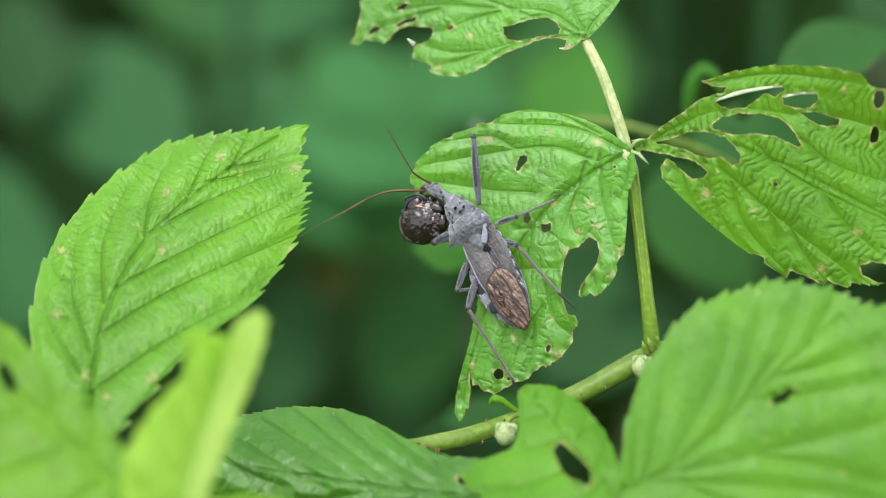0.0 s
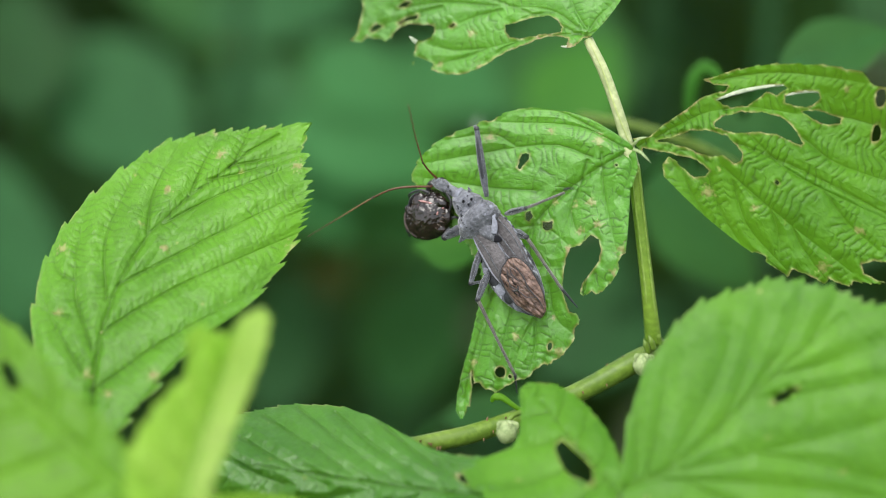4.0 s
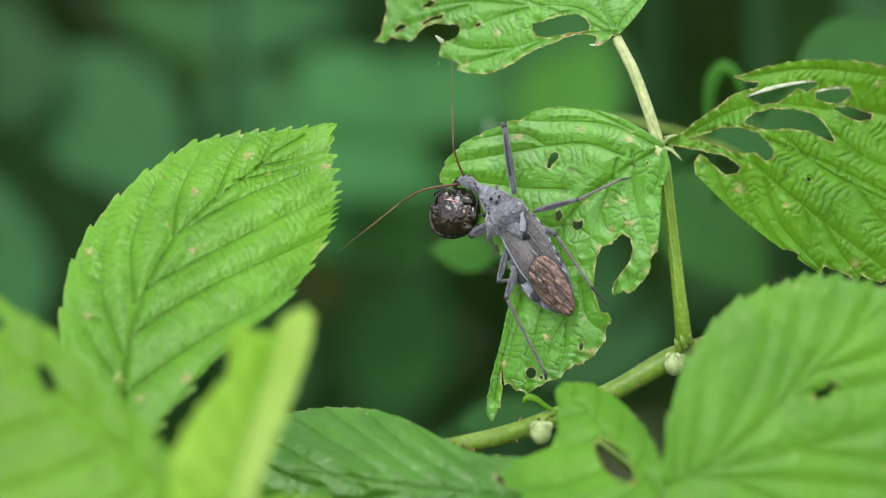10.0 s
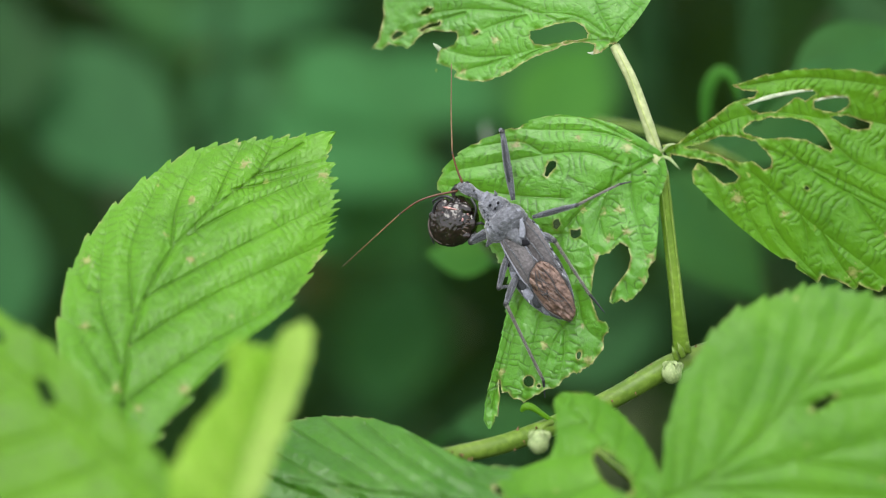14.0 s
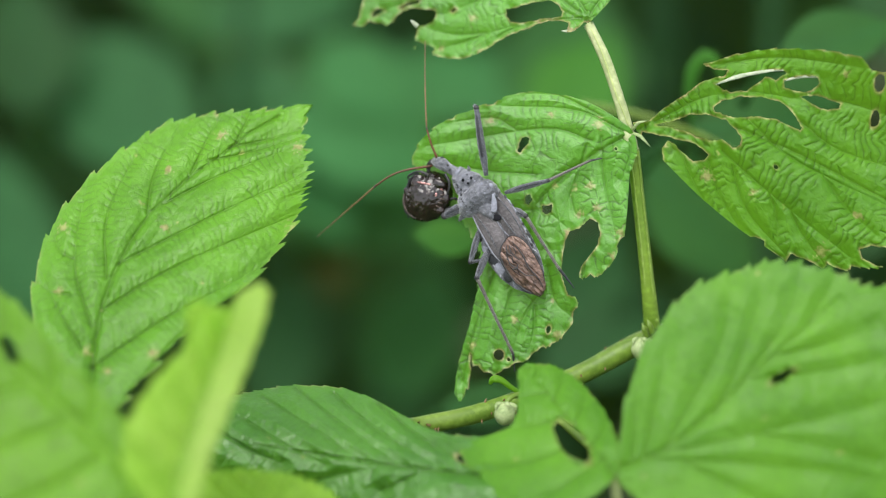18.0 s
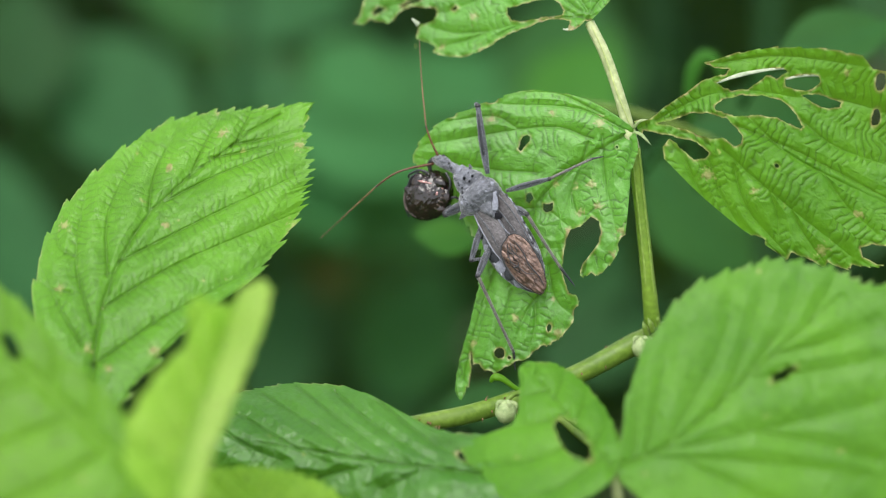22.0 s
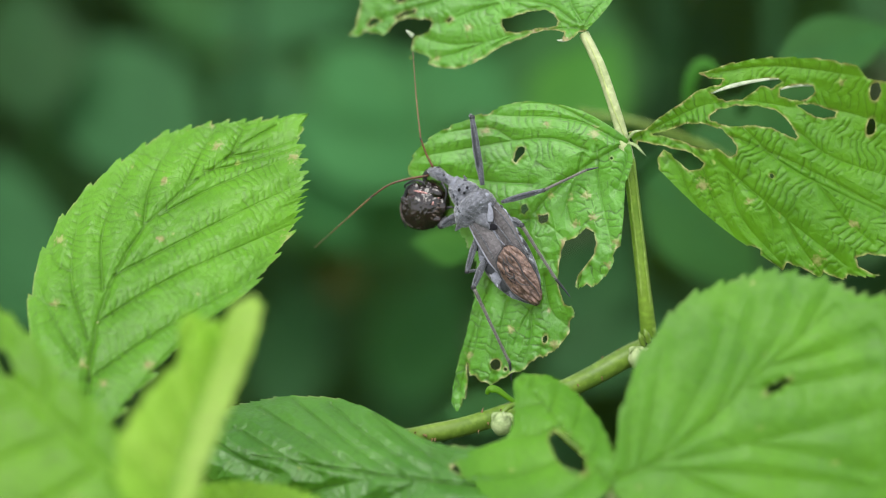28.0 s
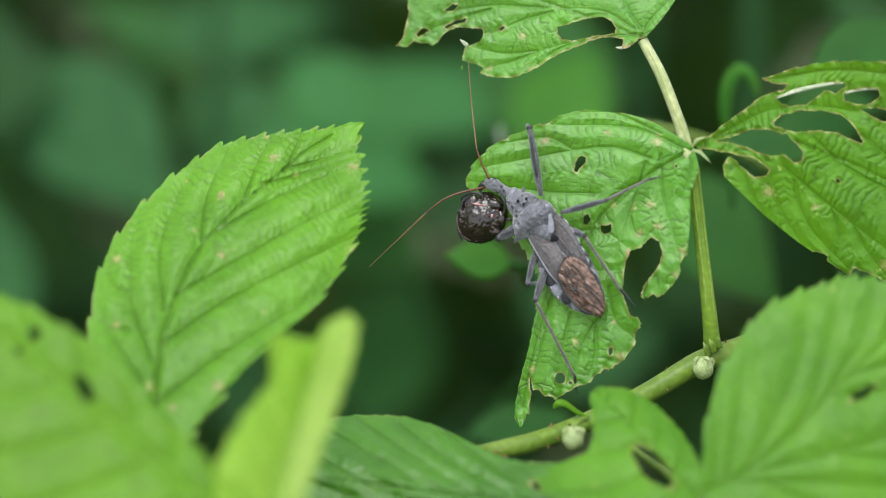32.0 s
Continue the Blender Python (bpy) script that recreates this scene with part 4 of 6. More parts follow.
BROAD_LEAF = dict(rib=[(32.5, -41.5), (47.8, -34.6), (59.7, -21.2), (91.0, -7.7)], left=[0.4, 3.1, 7.0, 12.9, 18.4, 22.1, 25.7, 27.0, 27.1, 27.3, 26.7, 26.8, 26.2, 24.6, 23.8, 22.0, 19.9, 18.7, 17.0, 14.5, 12.5, 9.9, 8.2, 6.5, 5.1, 4.0, 2.9, 1.3, 0.0],
    right=[1.1, 5.8, 12.3, 19.9, 27.3, 32.8, 36.4, 37.9, 39.4, 40.2, 39.2, 38.1, 36.8, 35.5, 34.1, 32.6, 31.0, 29.3, 27.3, 25.2, 23.0, 20.6, 18.2, 15.7, 13.0, 10.2, 7.3, 2.2, 0.0],
    lean=(108, 36), plane=(19.6, 0.067, -0.25), bites=[(60.8, -24.7, 2.32, 0.68, 32)], fold=0.04, cup=-0.004, droop=0.0, wave=0.6, veins=BROAD_VEINS, midrib=BROAD_MIDRIB, relief=0.8, quilt=1.8, rim=0.5, rung=0.25, deep=1.0, pale=0.45, nu=300, ns=110, teeth=19, tooth=1.3, sweep=6)
CHEWED_LEAF = dict(rib=[(32.1, -41.7), (28.8, -36.9), (22.3, -30.5), (17.1, -23.5)], left=[6.0, 11.0, 14.0, 16.0, 17.4, 18.2, 18.7, 19.0, 19.2, 19.3, 19.2, 19.9, 20.7, 20.6, 20.3, 19.7, 10.4, 8.8, 7.7, 6.9, 6.1, 5.4, 4.8, 4.1, 3.6, 3.1, 2.6, 1.9, 0.2],
    right=[0.2, 0.9, 1.9, 2.8, 3.4, 4.0, 4.6, 5.0, 5.3, 5.7, 6.0, 6.1, 6.2, 6.3, 6.4, 6.4, 6.2, 6.1, 5.9, 5.7, 5.3, 4.9, 4.6, 4.0, 3.2, 2.5, 1.7, 1.0, 0.2],
    lean=(95, 60), plane=(-5.8, 0.2, -0.8), bites=[(25.0, -36.6, 1.95, 4.09, 38)], fold=-0.1, cup=-0.01, droop=0.0, wave=0.3, nsec=5, relief=0.85, rung=0.12, deep=1.0, nu=240, ns=80, pale=0.3, rim=0.5, teeth=14, tooth=0.3, sweep=3)
LONG_LEAF = dict(rib=[(31.5, -42.6), (11.3, -44.5), (-14.2, -40.5), (-45.9, -36.3)], left=[0.0, 2.8, 4.3, 6.0, 8.2, 10.0, 11.7, 13.8, 16.4, 18.6, 20.0, 21.6, 23.3, 24.8, 24.7, 24.6, 24.3, 24.0, 23.2, 21.7, 20.0, 18.2, 16.4, 14.4, 11.6, 8.7, 5.8, 2.9, 0.0],
    right=[0.0, 2.1, 4.1, 5.6, 7.2, 8.2, 8.7, 9.2, 9.6, 10.0, 12.4, 19.3, 22.6, 23.6, 23.9, 24.1, 23.5, 22.5, 21.5, 20.2, 18.6, 17.0, 15.3, 13.0, 10.6, 8.1, 5.6, 3.0, 0.0],
    lean=(80, 21), plane=(-5.1, 0.24, -0.6), bites=[(6.3, -40.2, 1.37, 0.59, -25)], fold=-0.05, cup=-0.012, droop=4.5, wave=0.3, veins=LONG_VEINS, relief=2.0, quilt=2.6, nu=240, ns=80, pale=0.3, rung=0.3, deep=1.0, ladder=1.0, teeth=30, tooth=0.5, sweep=3)
NEAR_LEAF = dict(rib=[(-41.1, -47.0), (-53.5, -34.7), (-67.1, -23.1), (-92.0, -3.7)], left=[0.2, 5.3, 12.0, 16.1, 19.0, 22.3, 26.2, 29.3, 30.4, 31.5, 32.6, 33.7, 34.4, 33.7, 33.0, 32.2, 31.3, 30.4, 29.4, 27.4, 25.2, 23.1, 20.8, 18.5, 16.1, 13.6, 9.5, 5.3, 0.8],
    right=[0.0, 0.6, 1.5, 2.4, 3.3, 4.1, 5.0, 5.6, 6.1, 6.8, 7.2, 7.3, 7.3, 7.4, 8.1, 8.9, 9.5, 9.7, 10.0, 9.5, 9.0, 8.5, 8.0, 7.2, 6.0, 4.8, 3.6, 2.3, 0.9],
    lean=(100, 45), plane=(38.6, 0.0, -0.4), bites=[(-68.9, -20.7, 1.12, 2.51, 28), (-77.2, -11.7, 0.94, 1.22, 0), (-79.6, -14.5, 0.56, 0.56, 0)], fold=0.08, cup=-0.004, droop=0.0, wave=0.4, nsec=7, relief=1.0, rim=0.1, nu=140, ns=50, teeth=14, sweep=3)
NEAR_FOLDED_LEAF = dict(rib=[(-39.8, -46.1), (-38.1, -36.6), (-34.2, -25.1), (-30.2, -10.8)], left=[4.3, 9.1, 10.2, 11.4, 12.6, 12.7, 12.7, 12.6, 12.5, 12.3, 12.0, 11.7, 11.3, 10.7, 10.0, 9.3, 8.8, 8.4, 8.0, 7.7, 7.3, 6.9, 6.1, 4.7, 3.2, 2.0, 1.3, 0.6, 0.0],
    right=[3.9, 4.1, 4.3, 4.4, 4.6, 4.8, 5.0, 5.1, 5.5, 5.9, 6.3, 6.6, 7.0, 7.4, 7.7, 8.1, 8.4, 8.7, 8.9, 9.1, 9.3, 9.4, 9.2, 8.9, 8.6, 7.8, 6.6, 5.1, 0.0],
    lean=(70, 35), plane=(51.7, 0.0, -0.3), bites=[], fold=0.32, cup=0.0, droop=0.0, wave=0.2, nsec=6, relief=0.9, rim=0.1, nu=140, ns=50, teeth=10, sweep=3)
NEAR_LOBE = dict(rib=[(-43.3, -41.1), (-41.4, -31.5), (-38.0, -22.6), (-37.3, -12.5)], left=[3.8, 4.1, 4.4, 4.8, 5.3, 5.7, 5.8, 5.7, 5.7, 5.6, 5.4, 5.1, 4.8, 4.5, 4.1, 3.7, 3.2, 2.7, 2.2, 1.6, 1.6, 1.6, 2.2, 3.5, 3.2, 2.8, 2.3, 1.4, 0.5],
    right=[3.3, 3.7, 4.1, 4.5, 4.9, 5.3, 5.5, 5.7, 5.9, 6.1, 6.3, 6.5, 6.8, 7.9, 9.1, 9.5, 9.9, 10.4, 10.2, 9.9, 9.7, 8.8, 7.5, 6.3, 5.1, 3.9, 2.8, 1.7, 0.5],
    lean=(70, 35), plane=(49.7, 0.0, -0.3), bites=[], fold=0.15, cup=0.0, droop=0.0, wave=0.2, nsec=5, relief=0.9, rim=0.1, nu=140, ns=50, teeth=8, sweep=3)
# Strip laid over the folded half to hold its lit, paler colour.
NEAR_STRIP = dict(NEAR_FOLDED_LEAF, left=[0.4, 0.8, 1.0, 1.2, 1.3, 1.4, 1.4, 1.4, 1.4, 1.4, 1.3, 1.2, 1.0, 0.8, 0.6, 0.3, 0.0], plane=(53.4, 0.0, -0.3), relief=0.5)
BOTTOM_LEAF = dict(rib=[(-27.8, -64.1), (-28.4, -56.8), (-29.5, -49.5), (-30.3, -41.4)], left=[2.2, 4.9, 9.2, 17.3, 22.9, 23.1, 23.5, 22.9, 22.2, 21.7, 21.1, 19.9, 18.7, 17.7, 16.7, 15.4, 14.2, 13.0, 11.9, 10.8, 9.8, 8.6, 7.4, 6.2, 5.1, 3.9, 2.8, 1.6, 0.5],
    right=[3.9, 13.7, 17.4, 18.9, 20.2, 19.7, 19.3, 18.9, 18.3, 17.5, 16.8, 16.1, 15.3, 14.3, 13.4, 12.5, 11.6, 10.8, 10.0, 9.0, 8.0, 7.1, 6.1, 5.2, 4.2, 3.3, 2.3, 1.4, 0.4],
    lean=(95, 40), plane=(21, 0.0, -0.3), bites=[], fold=0.1, cup=-0.01, droop=0.0, wave=0.3, nsec=6, relief=0.6, rim=0.1, nu=120, ns=40, teeth=14, sweep=3)
AXIL = (41.4, -17.4, -9.0)
compound = thing("compound_leaf", at_mm(*AXIL), "insect-eaten bright green raspberry leaf of three leaflets", "leaf")
o = np.array(AXIL)
part("leaf_stalk", tube([np.array(p) - o for p in (AXIL, (40.2, -8.3, -6.0), (38.5, 4.3, -3.0), (36.9, 15.6, 0.2))], (1.6, 1.3, 1.2, 1.2), 40, 14), STEM, compound, "green leaf stalk")
part("upper_stalk", tube([np.array(p) - o for p in ((36.8, 15.4, 0.2), (36.0, 18.5, 0.6), (34.4, 24.4, 0.0), (31.8, 32.3, -2.0), (28.8, 38.9, -4.0))], (1.25, 1.2, 1.05, 1.05, 0.95), 40, 14), STALK, compound, "pale cream-green grooved stalk")
for pts in (((36.1, 19.5, 2.0), (33.8, 25.4, 1.2), (31.3, 33.1, -0.9), (29.1, 38.2, -2.8)),):
    part("groove_line", tube([np.array(p) - o for p in pts], (0.12, 0.2, 0.18, 0.1), 30, 6), STALK_LINE, compound, "green line along the stalk")
for dx in (-0.55, 0.75):
    part("stalk_ridge", tube([np.array(p) + (dx, 0, 1.25) - o for p in ((41.2, -16.0, -9.0), (40.2, -8.3, -6.2), (38.5, 4.3, -3.2), (37.0, 14.6, 0.0))], (0.2, 0.24, 0.22, 0.1), 30, 6), RIDGE, compound, "paler ridge along the stalk")
part("stipule", tube([np.array(p) - o for p in ((36.5, 18.5, 1.5), (37.9, 18.0, 2.5), (38.9, 17.0, 3.0), (39.9, 16.0, 2.6))], (0.3, 0.36, 0.25, 0.05), 18, 8, 0.5), BUD, compound, "withered whitish stipule")
part("stipule", tube([np.array(p) - o for p in ((36.7, 19.1, 1.5), (37.7, 20.3, 2.5), (39.3, 20.7, 2.4))], (0.3, 0.3, 0.06), 14, 8, 0.5), BUD, compound, "withered whitish stipule")
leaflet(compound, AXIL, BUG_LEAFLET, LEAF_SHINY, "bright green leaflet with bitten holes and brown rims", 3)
# Darker green than its sister leaflets: its weaker light is put into the colour.
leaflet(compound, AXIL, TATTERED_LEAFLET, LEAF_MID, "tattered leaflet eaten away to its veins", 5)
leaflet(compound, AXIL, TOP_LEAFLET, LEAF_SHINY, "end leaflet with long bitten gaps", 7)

for pts, rad in ((((51.8, 27.5, 2.6), (55.9, 28.9, 3.4), (61.1, 29.9, 3.8), (65.5, 30.2, 3.8)), (0.15, 0.42, 0.28, 0.08)), (((64.3, 28.2, 3.6), (67.3, 29.0, 4.0), (70.2, 28.8, 3.8)), (0.12, 0.45, 0.1)),
                 (((-3.1, 38.8, -9.0), (-3.8, 39.4, -8.6), (-4.4, 39.9, -8.4)), (0.5, 0.35, 0.1)), (((23.8, 37.7, -4.0), (24.8, 37.6, -3.8), (26.1, 37.8, -4.0)), (0.1, 0.3, 0.15))):
    part("torn_edge", tube([np.array(p) - o for p in pts], rad, 24, 8, 0.4), TORN, compound, "whitish curled torn edge")

left_leaf = thing("raspberry_leaf", at_mm(-57.7, -32.8, 24), "whole bright green toothed raspberry leaf with quilted veins", "leaf")
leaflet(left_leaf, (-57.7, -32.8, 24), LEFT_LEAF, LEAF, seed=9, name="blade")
part("leaf_stalk", tube([(0, 0, -0.8), (4, -22, -8), (18, -60, -30), (26, -110, -52)], (0.8, 0.9, 1.1, 1.3), 24, 8), STEM, left_leaf)
lower = thing("compound_leaf", at_mm(32.3, -41.6, 32), "large fresh green raspberry leaf in front of the cane", "leaf")
leaflet(lower, (32.3, -41.6, 32), BROAD_LEAF, LEAF_MID, "broad pale green leaflet with one torn slit", 11)
leaflet(lower, (32.3, -41.6, 32), CHEWED_LEAF, LEAF_MID, "small folded leaflet with a bitten hole", 13)
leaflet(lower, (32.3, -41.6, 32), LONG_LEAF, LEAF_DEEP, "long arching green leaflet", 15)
lo = np.array((32.3, -41.6, 32))
part("leaf_stalk", tube([np.array(p) - lo for p in ((32.9, -42.8, 14.0), (29.8, -39.2, 10.0), (26.6, -36.6, 7.0), (23.6, -34.2, 3.0))], (0.9, 0.8, 0.7, 0.5), 20, 8), CANE, lower)
part("leaf_stalk", tube([np.array(p) - lo for p in ((31.9, -41.3, 30.0), (32.6, -45.0, 29.0), (33.2, -50.7, 26.0), (33.1, -59.3, 20.0))], (0.9, 0.95, 1.0, 1.1), 20, 10), STALK, lower, "pale green stalk below the leaflets")
part("leaf_flap", tube([np.array(p) - lo for p in ((17.2, -29.8, -1.0), (15.1, -28.5, 0.0), (13.0, -27.0, 0.5), (11.6, -26.9, 0.5), (11.0, -27.8, 0.0))], (0.4, 0.5, 0.75, 0.3), 20, 10, 0.5), LEAF_PALE, lower, "small curled torn flap")
near = thing("raspberry_leaf", at_mm(-41, -47, 57), "fresh green leaf close to the viewer, out of focus", "leaf")
leaflet(near, (-41, -47, 57), NEAR_LEAF, LEAF_PALE, "broad leaflet with a small hole", 17)
leaflet(near, (-41, -47, 57), NEAR_LOBE, LEAF_YELLOW, "small green side lobe", 23)
leaflet(near, (-41, -47, 57), NEAR_FOLDED_LEAF, LEAF_YELLOW, "yellow-green leaflet folded along its midrib", 19)
leaflet(near, (-41, -47, 57), NEAR_STRIP, LEAF_EDGE, "yellowish folded half of the leaflet, skylight put into its paleness", 21)

part("leaf_stalk", tube([(0, -2, 0), (3, -20, -18), (6, -50, -50), (8, -100, -88)], (0.9, 1.0, 1.2, 1.3), 24, 8), STEM, near)
bottom_origin = (-27.8, -64.6, 40.0)
bottom = thing("raspberry_leaf", at_mm(*bottom_origin), "pale yellow-green leaf below the long leaflet, out of focus", "leaf")
leaflet(bottom, bottom_origin, BOTTOM_LEAF, LEAF_YELLOW, seed=29, name="blade")
part("leaf_stalk", tube([(0, 1, -0.5), (2, -20, -12), (4, -60, -40), (6, -110, -72)], (0.8, 0.9, 1.1, 1.3), 24, 8), STEM, bottom)

cane = thing("raspberry_cane", at_mm(*AXIL), "green prickly raspberry cane with two flower buds", "plant stem")
line = [(-30, -960, -60), (-38, -500, -50), (-32, -180, -34), (-22, -82, -16), (-14.9, -43.8, 1.0), (-6.5, -36.5, 8.0), (-1.4, -35.2, 5.0), (7.8, -33.4, 2.0), (18.3, -30.1, -3.0), (29.0, -25.6, -7.0), (38.7, -20.5, -10.0), (45.9, -18.2, -13.0), (55.7, -16.1, -20.0), (67.9, -15.3, -30.0)]
part("stem", tube([np.array(p) - o for p in line], (4.0, 3.2, 2.4, 1.9, 1.7, 1.7, 1.7, 1.75, 1.8, 1.9, 2.1, 2.0, 1.9, 1.8), 110, 16), CANE, cane)
for px, py, pz in ((13.7, -32.9, 6.5), (39.3, -21.3, -7.0)):
    c = np.array((px, py, pz)) - o
    b = part("flower_bud", ball(c, (1.85, 2.05, 1.85), None, 18, 30, lambda a, b: 1 + 0.05 * abs(math.cos(2.5 * b + a)) * math.sin(a)), BUD, cane, "round pale green flower bud")
    for k in range(5):
        w = 2 * math.pi * k / 5
        d = np.array((math.cos(w), 0.35 + 0.2 * math.sin(w), math.sin(w)))
        part("sepal", tube([c + (0, 1.7, 0), c + d * 1.75 + (0, 0.9, 0), c + d * 1.95 - (0, 0.3, 0)], (0.5, 0.42, 0.05), 10, 8, 0.4), BUD, b)
    part("bud_stalk", tube([c + (0, 1.7, -0.3), c + (1.2, 3.0, -1.2), c + (2.6, 3.4, -2.4)], (0.45, 0.5, 0.6), 12, 8), CANE, cane)
for px, py, pz in ((40.7, -17.3, -6.0), (42.1, -16.5, -8.0), (39.8, -18.0, -7.0)):
    c = np.array((px, py, pz)) - o
    part("bud_scale", tube([c + (0.6, -1.2, 0), c + (0, 0.4, 0.6), c + (-0.5, 1.6, 0.5)], (0.5, 0.6, 0.08), 10, 8, 0.5), CANE, cane, "small brownish green bud scale")
wisp = thing("withered_tip", at_mm(*(9.2, 22.3, -95.0)), "pale greyish withered leaf tip behind the leaf", "leaf")
part("blade", tube([(0, 0, 0), (0.3, 2.6, 0.5), (-0.2, 5.2, 0), (0.2, 7.0, -0.6)], (0.3, 0.8, 0.9, 0.2), 16, 10, 0.35), WITHERED, wisp)
part("leaf_stalk", tube([(0, 0.3, 0), (0.5, -6, -3), (2, -14, -9)], (0.5, 0.5, 0.6), 10, 6), CANE, wisp)

# prickles on the cane
rng = random.Random(8)
cane_line = spline(line[5:], 200)
for k in range(26):
    c = cane_line[rng.randrange(6, 150)] - o
    a = rng.uniform(-0.4, 3.5)
    d = np.array((rng.uniform(-0.2, 0.2), math.cos(a), math.sin(a)))
    d /= np.linalg.norm(d)
    part("prickle", tube([c + d * 1.6, c + d * 2.2, c + d * 2.9 + (0.15, -0.2, 0)], (0.26, 0.16, 0.02), 6, 6), PRICKLE, cane)


# ---- the assassin bug and its catch ----
def plate(ys, xl, xr, z, dome, edge=0.35, n=30, m=14, wrinkle=0.0, seed=1):
    """A thin domed shell between two edges, along y."""
    t = np.linspace(0, 1, n)
    g = spline(np.stack([ys, xl, xr, z], 1), n)
    verts, faces = [], []
    for k in range(n):
        y, a, b, h = g[k]
        for j in range(m):
            f = j / (m - 1)
            x = a + (b - a) * f
            bump = dome * (1 - (2 * f - 1) ** 2) ** 0.7 * math.sin(math.pi * min(1, 0.06 + t[k] * 0.9)) ** 0.5
            if wrinkle:
                bump += wrinkle * float(value_noise(np.array([x * 2.6 + y * 0.5]), np.array([y * 0.8]), seed)[0])
            verts.append((x, y, h + bump))
    top = len(verts)
    verts += [(x, y, zz - edge) for x, y, zz in verts]
    for k in range(n - 1):
        for j in range(m - 1):
            q = (k * m + j, (k + 1) * m + j, (k + 1) * m + j + 1, k * m + j + 1)
            faces += [q, tuple(i + top for i in q[::-1])]
    for k in range(n - 1):
        for j in (0, m - 1):
            q = (k * m + j, k * m + j + top, (k + 1) * m + j + top, (k + 1) * m + j)
            faces.append(q if j else q[::-1])
    return verts, faces


SEAT = PLANT @ pose(10.4 * MM, 4.2 * MM, -6.96 * MM, 0, -18.8)
TURN = pose(0, 0, 0, 0, 0, 33.7)
bug = thing("assassin_bug", SEAT @ TURN, "grey downy assassin bug with coppery wings, feeding on a leaf", "insect")
part("abdomen", loft([(0.8, 1.0, 2.6, 3.2, 1.2, 1.4), (-3, 0.9, 2.5, 4.0, 1.0, 1.6), (-6.5, 0.4, 2.3, 4.7, 0.8, 1.6), (-10.5, 0.25, 2.2, 4.7, 0.7, 1.5), (-14.5, 0.4, 2.3, 3.7, 0.6, 1.1), (-17.2, 0.7, 2.5, 2.1, 0.4, 0.6), (-19.0, 0.8, 2.6, 0.6, 0.2, 0.2)],
     60, 32, 0.85, lambda k, a: 0.03 * math.cos(k * 44) * abs(math.cos(a)) ** 3), GREY, bug)
for k in range(6):
    y = -4.4 - 2.1 * k
    w = np.interp(-y, (4, 6.5, 10.5, 14.5, 17.2, 18.6), (4.1, 4.5, 4.4, 3.3, 1.75, 0.6))
    c = np.interp(-y, (3, 6.5, 10.5, 14.5, 17.2), (0.9, 0.4, 0.25, 0.4, 0.7))
    lean_in = np.interp(-y, (4, 7, 10, 13, 16), (0.25, 0.1, -0.12, -0.4, -0.55))
    for sgn in (-1, 1):
        turn = Matrix.Rotation(-sgn * lean_in, 3, "Z")
        part("margin_plate", ball((c + sgn * (w - 0.95), y, 2.62), (1.1, 1.3, 0.34), turn, 10, 20), SHADE if k % 2 == 0 else LILAC, bug)
        if k < 4:
            part("margin_spot", ball((c + sgn * (w - 0.28), y - 1.0, 2.62), (0.2, 0.6, 0.16), turn, 8, 12), PALE, bug, "whitish margin spot")
for k in range(13):
    y = -0.6 - 1.0 * k
    x, z = np.interp(-y, (0, 2, 5, 8, 11, 14), (5.3, 5.7, 5.6, 5.2, 4.6, 3.8)), np.interp(-y, (0, 5, 8, 11, 14), (4.5, 4.3, 4.1, 3.8, 3.5))
    part("edge_spot", ball((x + 0.05, y, z + 0.1), (0.15, 0.32, 0.14) if k % 2 else (0.22, 0.4, 0.18), Matrix.Rotation(0.16, 3, "Z"), 8, 10), PALE if k % 2 else DARK, bug, "small white spot" if k % 2 else "small black spot")
part("forewing", plate([0.9, -2, -5, -8, -11, -14, -17.0], [2.6, 1.9, 1.6, 2.4, 2.8, 2.8, 2.0], [5.0, 5.7, 5.6, 5.2, 4.6, 3.8, 2.3], [4.4, 4.5, 4.3, 4.1, 3.8, 3.5, 3.2], 0.35), WING, bug, "leathery grey-brown forewing")
part("forewing", plate([0.9, -2, -5, -8, -11], [-1.8, -2.1, -2.3, -2.4, -2.0], [0.2, 1.5, 2.2, 1.4, -1.4], [4.4, 4.5, 4.4, 4.15, 3.75], 0.4), WING, bug, "leathery grey-brown forewing")
mem = part("wing_membrane", plate([-7.2, -8.0, -9.2, -11.5, -14.3, -16.8, -18.6, -19.4], [1.4, -0.3, -1.3, -1.8, -1.75, -1.0, 0.1, 0.7], [2.6, 3.5, 4.1, 4.3, 4.1, 3.4, 2.4, 1.0], [4.6, 4.7, 4.6, 4.3, 4.0, 3.6, 3.3, 3.0], 0.7, 0.25, 110, 60, 0.2, 5), MEMBRANE, bug, "coppery brown wrinkled wing tip")
for pts, r in (([(1.4, -7.2, 4.9), (-0.3, -8.0, 4.9), (-1.3, -9.2, 4.75), (-1.8, -11.5, 4.4), (-1.75, -14.3, 4.1), (-1.0, -16.8, 3.7), (0.7, -19.4, 3.1)], 0.2), ([(1.4, -7.2, 4.9), (2.6, -7.2, 4.9), (3.5, -8.0, 4.85), (4.1, -9.2, 4.75), (4.3, -11.5, 4.4), (4.1, -14.3, 4.1), (3.4, -16.8, 3.7), (1.0, -19.4, 3.1)], 0.15)):
    part("wing_vein", tube(pts, (r * 0.8, r, r, r * 0.6), 30, 6, 0.6), DARK, mem)
